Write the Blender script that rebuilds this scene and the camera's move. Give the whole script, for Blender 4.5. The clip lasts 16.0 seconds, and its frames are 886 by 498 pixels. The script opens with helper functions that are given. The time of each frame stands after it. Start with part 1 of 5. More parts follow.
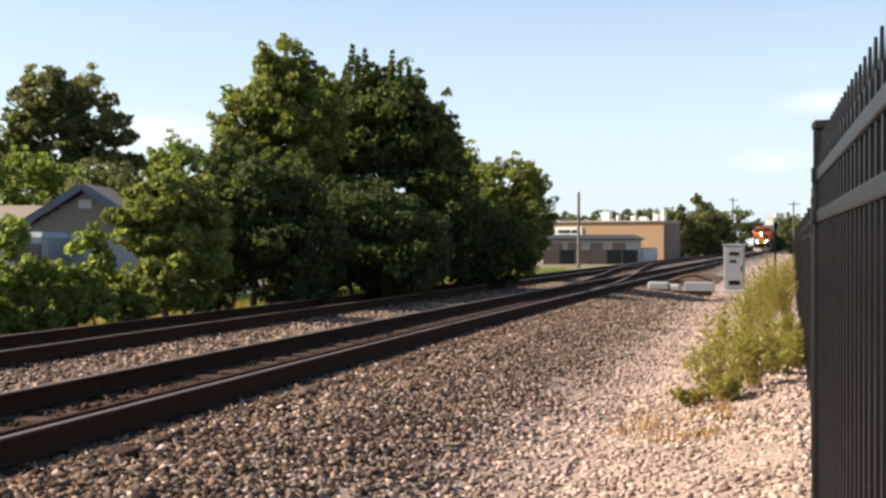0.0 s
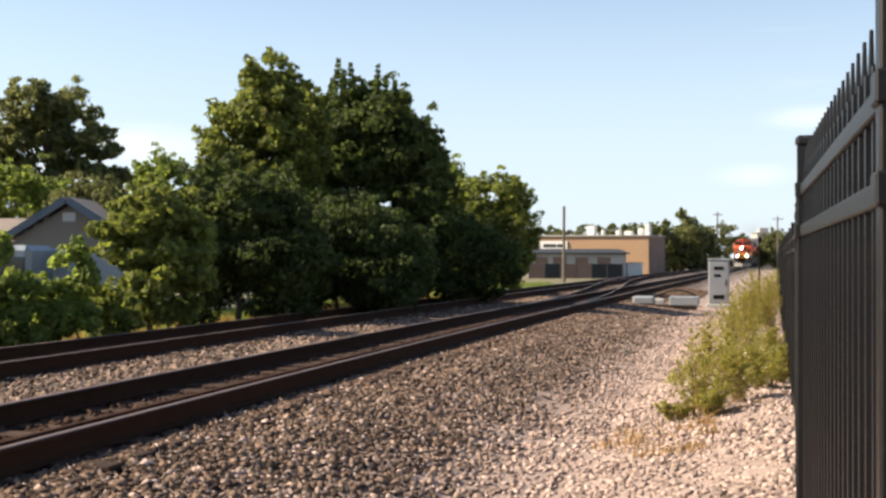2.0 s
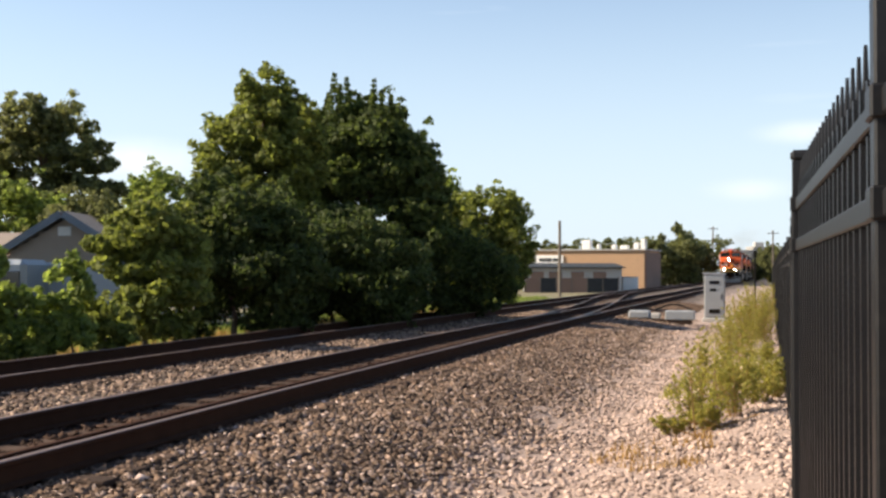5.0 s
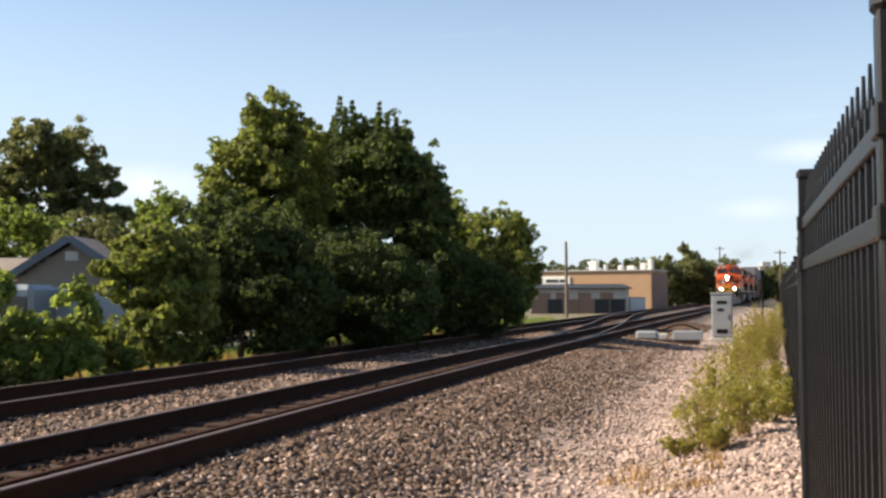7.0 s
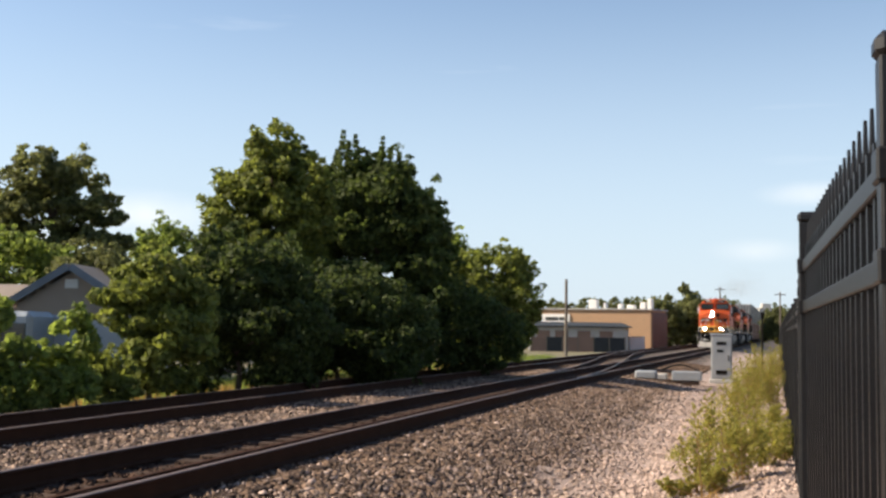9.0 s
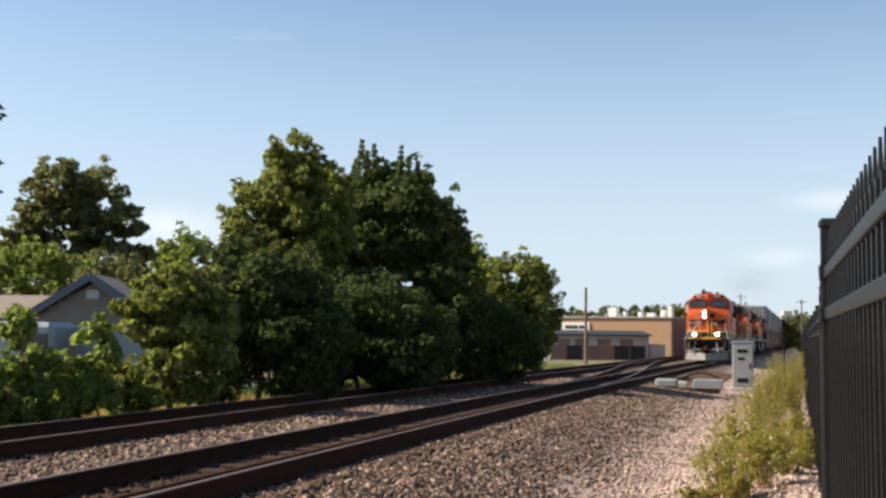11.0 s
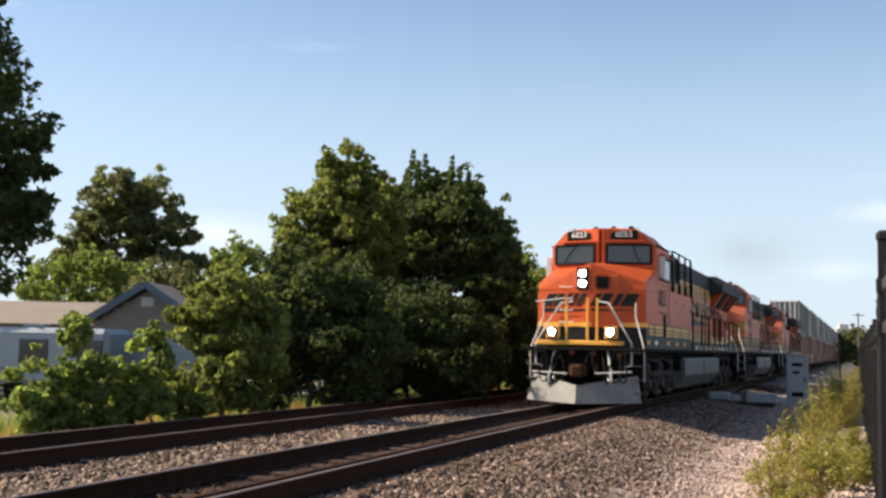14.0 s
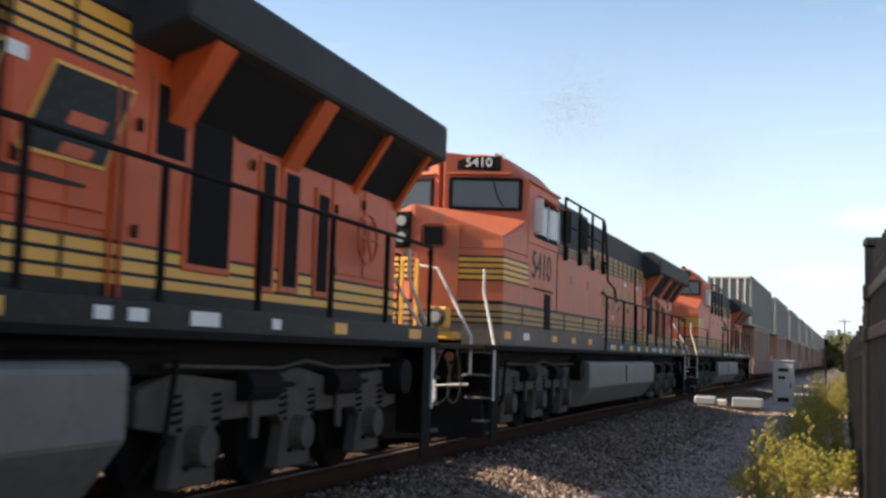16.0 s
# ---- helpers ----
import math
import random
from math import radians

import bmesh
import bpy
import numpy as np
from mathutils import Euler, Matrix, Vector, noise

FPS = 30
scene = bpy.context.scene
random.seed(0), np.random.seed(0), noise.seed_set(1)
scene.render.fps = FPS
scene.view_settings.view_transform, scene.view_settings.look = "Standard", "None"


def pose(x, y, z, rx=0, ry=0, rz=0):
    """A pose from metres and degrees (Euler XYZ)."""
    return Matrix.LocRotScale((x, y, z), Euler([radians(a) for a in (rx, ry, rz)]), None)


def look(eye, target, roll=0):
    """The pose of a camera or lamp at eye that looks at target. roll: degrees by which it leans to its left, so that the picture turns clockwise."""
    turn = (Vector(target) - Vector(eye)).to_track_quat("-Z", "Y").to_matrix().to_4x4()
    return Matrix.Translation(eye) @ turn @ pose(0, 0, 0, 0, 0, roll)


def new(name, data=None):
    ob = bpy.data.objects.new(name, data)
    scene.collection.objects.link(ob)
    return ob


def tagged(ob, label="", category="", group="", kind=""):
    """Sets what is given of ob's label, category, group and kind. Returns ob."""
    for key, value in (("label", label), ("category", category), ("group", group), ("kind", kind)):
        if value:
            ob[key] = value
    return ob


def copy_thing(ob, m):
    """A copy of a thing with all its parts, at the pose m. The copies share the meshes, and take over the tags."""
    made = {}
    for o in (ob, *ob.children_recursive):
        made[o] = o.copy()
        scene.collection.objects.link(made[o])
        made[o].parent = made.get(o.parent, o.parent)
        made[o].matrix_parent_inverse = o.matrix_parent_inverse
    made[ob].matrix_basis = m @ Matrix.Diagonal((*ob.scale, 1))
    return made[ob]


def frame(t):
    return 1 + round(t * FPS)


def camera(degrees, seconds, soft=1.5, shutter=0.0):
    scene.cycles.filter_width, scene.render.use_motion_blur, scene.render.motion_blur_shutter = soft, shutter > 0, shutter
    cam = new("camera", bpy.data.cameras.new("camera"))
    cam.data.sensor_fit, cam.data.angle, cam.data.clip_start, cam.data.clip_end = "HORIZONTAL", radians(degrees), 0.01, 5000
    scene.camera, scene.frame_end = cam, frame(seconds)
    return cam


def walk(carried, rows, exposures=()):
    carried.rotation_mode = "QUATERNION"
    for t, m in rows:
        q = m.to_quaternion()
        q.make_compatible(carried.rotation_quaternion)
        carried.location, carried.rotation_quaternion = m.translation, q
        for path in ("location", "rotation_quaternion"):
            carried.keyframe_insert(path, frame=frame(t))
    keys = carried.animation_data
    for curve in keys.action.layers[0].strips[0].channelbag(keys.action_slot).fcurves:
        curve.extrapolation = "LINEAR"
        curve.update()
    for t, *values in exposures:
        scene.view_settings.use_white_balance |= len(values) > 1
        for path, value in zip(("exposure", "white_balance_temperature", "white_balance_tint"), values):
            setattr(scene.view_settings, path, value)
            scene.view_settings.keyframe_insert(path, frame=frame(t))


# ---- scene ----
cam = camera(44.0, 16.0, soft=2.7, shutter=0.12)
EYE = (0.0, 0.0, 1.855)
TURNS = [  # seconds, yaw, pitch, roll
    (0.0, 0.00, -0.25, 0.00),
    (0.5, -0.43, -0.31, -0.26),
    (1.0, -0.63, -0.45, -0.05),
    (1.5, -0.76, 0.20, -0.37),
    (2.0, -0.76, 0.48, -0.10),
    (2.5, -0.85, 0.67, 0.12),
    (3.0, -0.80, 0.88, -0.16),
    (3.5, -0.79, 1.27, -0.03),
    (4.0, -1.00, 1.21, -0.09),
    (6.5, -0.89, 1.42, -0.09),
    (7.0, -0.63, 2.37, 0.33),
    (7.5, -0.73, 3.48, 0.14),
    (8.0, -0.82, 3.87, -0.07),
    (8.5, -0.85, 4.08, -0.32),
    (9.0, -0.67, 4.21, -0.84),
    (11.5, 0.77, 4.69, -0.67),
    (12.0, 1.67, 4.62, -1.25),
    (12.5, 2.55, 4.73, -1.30),
    (13.0, 3.04, 4.82, -1.05),
    (13.5, 3.06, 4.92, -1.04),
    (14.0, 2.95, 5.15, -1.16),
    (14.5, 2.82, 5.26, -1.10),
    (15.0, 2.63, 5.17, -1.25),
    (15.5, 2.43, 5.14, -1.60),
    (16.0, 2.30, 5.21, -1.90),
]
walk(cam, [(t, pose(*EYE, 90 + p, r, y)) for t, y, p, r in TURNS],
     exposures=[(0.0, 1.1, 6580, 10), (4.0, 1.08, 6560, 10), (8.0, 0.96, 6450, 10), (11.5, 0.85, 6400, 10), (12.5, 0.85, 6400, 10), (13.5, 0.95, 6400, 10), (14.5, 0.95, 6400, 10), (15.0, 0.95, 6450, 10), (15.5, 1.14, 6520, 10), (16.0, 1.3, 6650, 10)])

# ---- light ----
SUN_AZ, SUN_EL = -86.0, 37.0          # degrees from +Y towards +X, and above the horizon
world = bpy.data.worlds.new("sky")
scene.world = world
world.use_nodes = True
wn, wl = world.node_tree.nodes, world.node_tree.links
wn.clear()
w_out = wn.new("ShaderNodeOutputWorld")
w_bg = wn.new("ShaderNodeBackground")
w_sky = wn.new("ShaderNodeTexSky")
w_sky.sky_type = "NISHITA"
w_sky.sun_disc = False
w_sky.sun_elevation = radians(SUN_EL)
w_sky.sun_rotation = radians(SUN_AZ % 360)
w_sky.dust_density = 0.6
w_sky.air_density = 1.0
w_sky.ozone_density = 1.4
w_bg.inputs["Strength"].default_value = 0.085
# thin clouds low over the horizon
w_tc = wn.new("ShaderNodeTexCoord")
w_map = wn.new("ShaderNodeMapping")
w_map.inputs["Scale"].default_value = (2.2, 2.2, 17.0)
w_noise = wn.new("ShaderNodeTexNoise")
w_noise.inputs["Scale"].default_value = 1.3
w_noise.inputs["Detail"].default_value = 5
w_ramp = wn.new("ShaderNodeValToRGB")
w_ramp.color_ramp.elements[0].position = 0.60
w_ramp.color_ramp.elements[0].color = (0, 0, 0, 1)
w_ramp.color_ramp.elements[1].position = 0.86
w_ramp.color_ramp.elements[1].color = (0.4, 0.4, 0.4, 1)
w_mix = wn.new("ShaderNodeMixRGB")
w_mix.inputs[2].default_value = (9.0, 8.8, 8.6, 1)
wl.new(w_tc.outputs["Generated"], w_map.inputs["Vector"])
wl.new(w_map.outputs["Vector"], w_noise.inputs["Vector"])
wl.new(w_noise.outputs["Fac"], w_ramp.inputs["Fac"])
wl.new(w_ramp.outputs["Color"], w_mix.inputs[0])
wl.new(w_sky.outputs["Color"], w_mix.inputs[1])
w_sep = wn.new("ShaderNodeSeparateXYZ")
w_haze = wn.new("ShaderNodeMapRange")
w_haze.inputs["From Min"].default_value, w_haze.inputs["From Max"].default_value = 0.0, 0.38
w_haze.inputs["To Min"].default_value, w_haze.inputs["To Max"].default_value = 0.82, 0.0
w_haze.interpolation_type = "SMOOTHSTEP"
w_mix2 = wn.new("ShaderNodeMixRGB")
w_mix2.inputs[2].default_value = (4.5, 5.3, 6.1, 1)
wl.new(w_tc.outputs["Generated"], w_sep.inputs["Vector"])
wl.new(w_sep.outputs["Z"], w_haze.inputs["Value"])
wl.new(w_haze.outputs["Result"], w_mix2.inputs[0])
wl.new(w_mix.outputs["Color"], w_mix2.inputs[1])
last = w_mix2.outputs["Color"]
w_puff = wn.new("ShaderNodeTexNoise")
w_puff.inputs["Scale"].default_value = 22.0
w_puff.inputs["Detail"].default_value = 5
wl.new(w_tc.outputs["Generated"], w_puff.inputs["Vector"])
for c_az, c_el, c_w, c_h, c_k in ((-14.5, 5.6, 5.0, 1.5, 1.0), (-20.5, 4.0, 4.0, 1.6, 0.9), (19.2, 7.0, 3.2, 0.8, 1.0), (16.6, 4.2, 3.0, 0.8, 0.5), (27.0, 8.5, 5.0, 1.4, 0.8)):
    ca, ce = radians(c_az), radians(c_el)
    sub = wn.new("ShaderNodeVectorMath")
    sub.operation = "SUBTRACT"
    sub.inputs[1].default_value = (math.sin(ca) * math.cos(ce), math.cos(ca) * math.cos(ce), math.sin(ce))
    mul = wn.new("ShaderNodeVectorMath")
    mul.operation = "MULTIPLY"
    mul.inputs[1].default_value = (1 / radians(c_w), 1 / radians(c_w), 1 / radians(c_h))
    ln = wn.new("ShaderNodeVectorMath")
    ln.operation = "LENGTH"
    mr = wn.new("ShaderNodeMapRange")
    mr.interpolation_type = "SMOOTHSTEP"
    mr.inputs["To Min"].default_value, mr.inputs["To Max"].default_value = 0.85 * c_k, 0.0
    ml = wn.new("ShaderNodeMath")
    ml.operation = "MULTIPLY"
    ml.use_clamp = True
    mx = wn.new("ShaderNodeMixRGB")
    mx.inputs[2].default_value = (7.6, 7.5, 7.3, 1)
    wl.new(w_tc.outputs["Generated"], sub.inputs[0])
    wl.new(sub.outputs["Vector"], mul.inputs[0])
    wl.new(mul.outputs["Vector"], ln.inputs[0])
    wl.new(ln.outputs["Value"], mr.inputs["Value"])
    wl.new(mr.outputs["Result"], ml.inputs[0])
    wl.new(w_puff.outputs["Fac"], ml.inputs[1])
    wl.new(ml.outputs["Value"], mx.inputs[0])
    wl.new(last, mx.inputs[1])
    last = mx.outputs["Color"]
wl.new(last, w_bg.inputs["Color"])
wl.new(w_bg.outputs["Background"], w_out.inputs["Surface"])
sun = new("sun", bpy.data.lights.new("sun", "SUN"))
sun.data.energy = 5.0
sun.data.angle = radians(0.5)
sun.data.color = (1.0, 0.85, 0.66)
az, el = radians(SUN_AZ), radians(SUN_EL)
SUN_DIR = Vector((math.sin(az) * math.cos(el), math.cos(az) * math.cos(el), math.sin(el)))
sun.matrix_world = look((0, 0, 60), Vector((0, 0, 60)) - SUN_DIR)


# ---- the tracks' line ----
def line_x(y):
    """x of the near track's centre line at y."""
    yc = min(max(y, 0.0), 33.84)
    x = -6.01 + 0.2715 * y + 0.000798 * yc * yc
    return x + (0.054 * (y - 33.84) if y > 33.84 else 0.0)


LY = np.arange(-80.0, 720.0, 0.5)
LX = np.array([line_x(y) for y in LY])
LS = np.concatenate([[0.0], np.cumsum(np.hypot(np.diff(LX), np.diff(LY)))])
LS -= np.interp(0.0, LY, LS)            # s = 0 beside the camera


def at_s(s):
    return float(np.interp(s, LS, LX)), float(np.interp(s, LS, LY))


def heading(s):
    (x0, y0), (x1, y1) = at_s(s - 2.0), at_s(s + 2.0)
    return math.atan2(x1 - x0, y1 - y0)


def on_line(s, d, z=0.0):
    """The place s metres along the near track and d metres to its right."""
    x, y = at_s(s)
    a = heading(s)
    return Vector((x + d * math.cos(a), y - d * math.sin(a), z))


def s_at_y(y):
    return float(np.interp(y, LY, LS))


RAIL_Z = 0.50
FAR_D = -4.15

# ---- materials ----
MATS = {}


def material(name, colour, rough=0.7, metal=0.0, var=0.25, scale=6.0, bump=0.0, bscale=40.0, second=None, coat=0.0,
             island=0.0, obvar=0.0, stretch=None, spec=0.5):
    """A painted, stony or woody surface: two scales of noise in the colour, bump, and a second colour for wear."""
    if name in MATS:
        return MATS[name]
    m = bpy.data.materials.new(name)
    m.use_nodes = True
    n, l = m.node_tree.nodes, m.node_tree.links
    b = n["Principled BSDF"]
    b.inputs["Roughness"].default_value = rough
    b.inputs["Metallic"].default_value = metal
    b.inputs["Specular IOR Level"].default_value = spec
    b.inputs["Coat Weight"].default_value = coat
    tc = n.new("ShaderNodeTexCoord")
    vec = tc.outputs["Object"]
    if stretch:
        mp = n.new("ShaderNodeMapping")
        mp.inputs["Scale"].default_value = stretch
        l.new(vec, mp.inputs["Vector"])
        vec = mp.outputs["Vector"]
    big = n.new("ShaderNodeTexNoise")
    big.inputs["Scale"].default_value = scale
    big.inputs["Detail"].default_value = 6
    fine = n.new("ShaderNodeTexNoise")
    fine.inputs["Scale"].default_value = bscale
    fine.inputs["Detail"].default_value = 4
    for t in (big, fine):
        l.new(vec, t.inputs["Vector"])
    mix = n.new("ShaderNodeMixRGB")
    lo = [c * (1 - var) for c in colour]
    hi = [min(1.0, c * (1 + var)) for c in colour]
    mix.inputs[1].default_value = (*lo, 1)
    mix.inputs[2].default_value = (*hi, 1)
    l.new(big.outputs["Fac"], mix.inputs[0])
    out = mix.outputs[0]
    if second:
        rp = n.new("ShaderNodeValToRGB")
        rp.color_ramp.elements[0].position, rp.color_ramp.elements[1].position = 0.52, 0.68
        l.new(fine.outputs["Fac"], rp.inputs["Fac"])
        mx = n.new("ShaderNodeMixRGB")
        mx.inputs[2].default_value = (*second, 1)
        l.new(rp.outputs["Color"], mx.inputs[0])
        l.new(out, mx.inputs[1])
        out = mx.outputs[0]
    if island or obvar:
        if island:
            src = n.new("ShaderNodeNewGeometry").outputs["Random Per Island"]
        else:
            src = n.new("ShaderNodeObjectInfo").outputs["Random"]
        k = island or obvar
        mr = n.new("ShaderNodeMapRange")
        mr.inputs["To Min"].default_value, mr.inputs["To Max"].default_value = 1 - k, 1 + k
        l.new(src, mr.inputs["Value"])
        hs = n.new("ShaderNodeHueSaturation")
        l.new(mr.outputs["Result"], hs.inputs["Value"])
        l.new(out, hs.inputs["Color"])
        out = hs.outputs["Color"]
    l.new(out, b.inputs["Base Color"])
    if bump:
        bp = n.new("ShaderNodeBump")
        bp.inputs["Strength"].default_value = bump
        bp.inputs["Distance"].default_value = 0.02
        l.new(fine.outputs["Fac"], bp.inputs["Height"])
        l.new(bp.outputs["Normal"], b.inputs["Normal"])
    MATS[name] = m
    return m


def leaf_material(name, colour, glow=0.45, k=0.45):
    m = bpy.data.materials.new(name)
    m.use_nodes = True
    n, l = m.node_tree.nodes, m.node_tree.links
    b = n["Principled BSDF"]
    b.inputs["Roughness"].default_value = 0.72
    b.inputs["Specular IOR Level"].default_value = 0.22
    geo = n.new("ShaderNodeNewGeometry")
    rp = n.new("ShaderNodeValToRGB")
    c = Vector(colour)
    rp.color_ramp.elements[0].color = (*(c * (1 - k)), 1)
    rp.color_ramp.elements[1].color = (c.x * (1 + k) * 1.04, c.y * (1 + k), c.z * (1 + k) * 0.8, 1)
    l.new(geo.outputs["Random Per Island"], rp.inputs["Fac"])
    l.new(rp.outputs["Color"], b.inputs["Base Color"])
    tr = n.new("ShaderNodeBsdfTranslucent")
    hs = n.new("ShaderNodeHueSaturation")
    hs.inputs["Value"].default_value = 1.5
    hs.inputs["Saturation"].default_value = 1.1
    l.new(rp.outputs["Color"], hs.inputs["Color"])
    l.new(hs.outputs["Color"], tr.inputs["Color"])
    mx = n.new("ShaderNodeMixShader")
    mx.inputs[0].default_value = glow
    l.new(b.outputs[0], mx.inputs[1])
    l.new(tr.outputs[0], mx.inputs[2])
    l.new(mx.outputs[0], n["Material Output"].inputs["Surface"])
    return m


def glowing(name, colour, strength):
    m = bpy.data.materials.new(name)
    m.use_nodes = True
    b = m.node_tree.nodes["Principled BSDF"]
    b.inputs["Base Color"].default_value = (*colour, 1)
    b.inputs["Emission Color"].default_value = (*colour, 1)
    b.inputs["Emission Strength"].default_value = strength
    return m


STONE = material("crushed_stone", (0.37, 0.28, 0.235), 0.9, var=0.35, scale=0.7, bump=0.3, bscale=60, island=0.55, spec=0.2)
MIXED_STONE = material("mixed_stone", (0.215, 0.155, 0.118), 0.9, var=0.45, scale=0.6, bump=0.3, bscale=60, island=0.75, spec=0.2)
OILY_STONE = material("oily_stone", (0.055, 0.034, 0.025), 0.9, var=0.3, scale=3, bump=0.3, bscale=60, island=0.6, spec=0.08)
BALLAST_STONE = material("ballast_stone", (0.125, 0.083, 0.058), 0.9, var=0.5, scale=0.5, bump=0.3, bscale=60, island=0.8, spec=0.2)
RAIL_RUST = material("rusty_rail_steel", (0.042, 0.019, 0.011), 0.95, var=0.3, scale=5, bump=0.2, bscale=80, spec=0.1)
RAIL_HEAD = material("worn_rail_head_steel", (0.22, 0.15, 0.12), 0.5, metal=0.6, var=0.2, scale=8)
RED_RUST = material("fresh_red_rust", (0.36, 0.105, 0.052), 0.95, var=0.4, scale=3, bump=0.2, bscale=60, spec=0.1)
TIE = material("creosoted_tie_wood", (0.055, 0.036, 0.027), 0.95, spec=0.15, var=0.35, scale=8, bump=0.5, bscale=30, obvar=0.3)
IRON = material("black_fence_paint", (0.009, 0.0085, 0.0088), 0.42, var=0.3, scale=12, second=(0.015, 0.014, 0.0135), spec=0.35)
ORANGE = material("orange_loco_paint", (0.52, 0.084, 0.017), 0.48, spec=0.3, var=0.16, scale=1.2, second=(0.42, 0.075, 0.022), bscale=7, stretch=(1, 1, 0.25))
OLD_ORANGE = material("faded_orange_paint", (0.50, 0.115, 0.045), 0.55, var=0.22, scale=1.4, second=(0.34, 0.125, 0.068), bscale=6, stretch=(1, 1, 0.25))
FADED_YELLOW = material("dust_faded_yellow_paint", (0.40, 0.235, 0.085), 0.7, var=0.25, scale=1.5, second=(0.27, 0.17, 0.09), bscale=5, stretch=(1, 1, 0.3))
YELLOW = material("yellow_loco_paint", (0.72, 0.36, 0.05), 0.5, var=0.15, scale=2)
DARK = material("dark_green_black_paint", (0.012, 0.014, 0.013), 0.5, var=0.3, scale=2, second=(0.026, 0.023, 0.020), bscale=14, spec=0.15)
ROOFGREY = material("sooty_roof_paint", (0.030, 0.033, 0.035), 0.7, var=0.35, scale=1.5, spec=0.25)
UNDER = material("grimy_underframe", (0.010, 0.0085, 0.0075), 0.9, var=0.4, scale=4, bump=0.3, bscale=25, spec=0.15)
TRUCK = material("dusty_truck_steel", (0.085, 0.072, 0.059), 0.9, var=0.4, scale=4, bump=0.2, bscale=20, spec=0.2)
TANK = material("silver_grey_tank_paint", (0.155, 0.142, 0.125), 0.6, var=0.2, scale=1.5, second=(0.13, 0.115, 0.10), bscale=8)
PLOUGH = material("scraped_steel_plough", (0.22, 0.21, 0.195), 0.6, var=0.3, scale=3, second=(0.19, 0.175, 0.16), bscale=5, bump=0.1)
STEEL_RAIL = material("worn_white_handrail", (0.55, 0.53, 0.50), 0.4, var=0.2, scale=10)
GRILLE = material("black_radiator_mesh", (0.008, 0.0075, 0.0075), 0.85, var=0.4, scale=30, spec=0.15)
WHITE = material("white_marking_paint", (0.72, 0.70, 0.66), 0.6, var=0.1, scale=12)
GLASS = material("tinted_cab_glass", (0.02, 0.025, 0.03), 0.08, var=0.1, scale=2, spec=0.8)
LAMP = glowing("headlight_glow", (1.0, 0.96, 0.88), 90.0)
SMALL_LAMP = glowing("ditch_light_glow", (1.0, 0.95, 0.85), 90.0)
BOX_GREY = material("grey_container_paint", (0.17, 0.18, 0.175), 0.6, var=0.2, scale=0.7, second=(0.13, 0.12, 0.115), bscale=4)
BOX_BROWN = material("dusty_brown_container_paint", (0.24, 0.15, 0.11), 0.65, var=0.25, scale=0.7, second=(0.18, 0.13, 0.1), bscale=4)
DUSTY = material("dust_covered_paint", (0.15, 0.115, 0.09), 0.8, var=0.3, scale=1.5, second=(0.11, 0.085, 0.07), bscale=6)
WELL = material("dusty_well_car_steel", (0.22, 0.13, 0.10), 0.8, var=0.3, scale=2)
CABINET = material("aluminium_cabinet", (0.33, 0.34, 0.345), 0.45, metal=0.3, var=0.12, scale=3)
CONCRETE = material("weathered_concrete", (0.42, 0.40, 0.37), 0.9, var=0.2, scale=4, bump=0.2)
TAN = material("tan_block_wall", (0.40, 0.25, 0.145), 0.9, var=0.1, scale=0.6, second=(0.36, 0.235, 0.14), bscale=3)
SHED = material("pale_metal_siding", (0.36, 0.35, 0.33), 0.6, var=0.15, scale=0.5)
# brown for the warehouse end wall's shade; also shed doors and fence panels
SHADE_PANEL_BROWN = material("shade_and_panel_brown", (0.20, 0.13, 0.10), 0.9, var=0.2, scale=0.6)
HOUSEWALL = material("beige_house_siding", (0.34, 0.28, 0.23), 0.85, var=0.12, scale=1.5)
SHINGLE = material("weathered_shingle_roof", (0.22, 0.185, 0.16), 0.95, var=0.2, scale=2, bump=0.4, bscale=12)
FASCIA = material("blue_grey_fascia", (0.17, 0.20, 0.24), 0.6, var=0.15, scale=3)
CAMPER = material("camper_white_panel", (0.30, 0.335, 0.37), 0.5, var=0.1, scale=2)
BARK = material("bark", (0.10, 0.075, 0.055), 0.95, var=0.35, scale=5, bump=0.8, bscale=18, stretch=(1, 1, 0.25))
POLEWOOD = material("grey_pole_wood", (0.15, 0.125, 0.10), 0.9, var=0.3, scale=4, stretch=(1, 1, 0.2))
LEAF_MAPLE = leaf_material("leaf_bright", (0.142, 0.166, 0.050), 0.5)
LEAF_DARK = leaf_material("leaf_dark", (0.070, 0.094, 0.032), 0.45)
# darker green that holds the shade of thickets and big tree as leaf colour
LEAF_SHADE = leaf_material("leaf_painted_shade", (0.056, 0.076, 0.028), 0.45)
LEAF_LIGHT = leaf_material("leaf_light", (0.170, 0.215, 0.066), 0.55)
LEAF_FAR = leaf_material("leaf_far", (0.12, 0.132, 0.062), 0.5)
WEED = leaf_material("weed_leaf", (0.27, 0.26, 0.08), 0.58, 0.3)
STRAW = leaf_material("dry_straw", (0.33, 0.215, 0.095), 0.3, 0.3)


# ---- mesh helpers ----
def link_mesh(name, bm, mat, parent=None, label="", smooth=False):
    me = bpy.data.meshes.new(name)
    bm.to_mesh(me)
    bm.free()
    if smooth:
        for p in me.polygons:
            p.use_smooth = True
    for m in (mat if isinstance(mat, (list, tuple)) else [mat]):
        me.materials.append(m)
    ob = new(name, me)
    if parent:
        ob.parent = parent
    if label:
        ob["label"] = label
    return ob


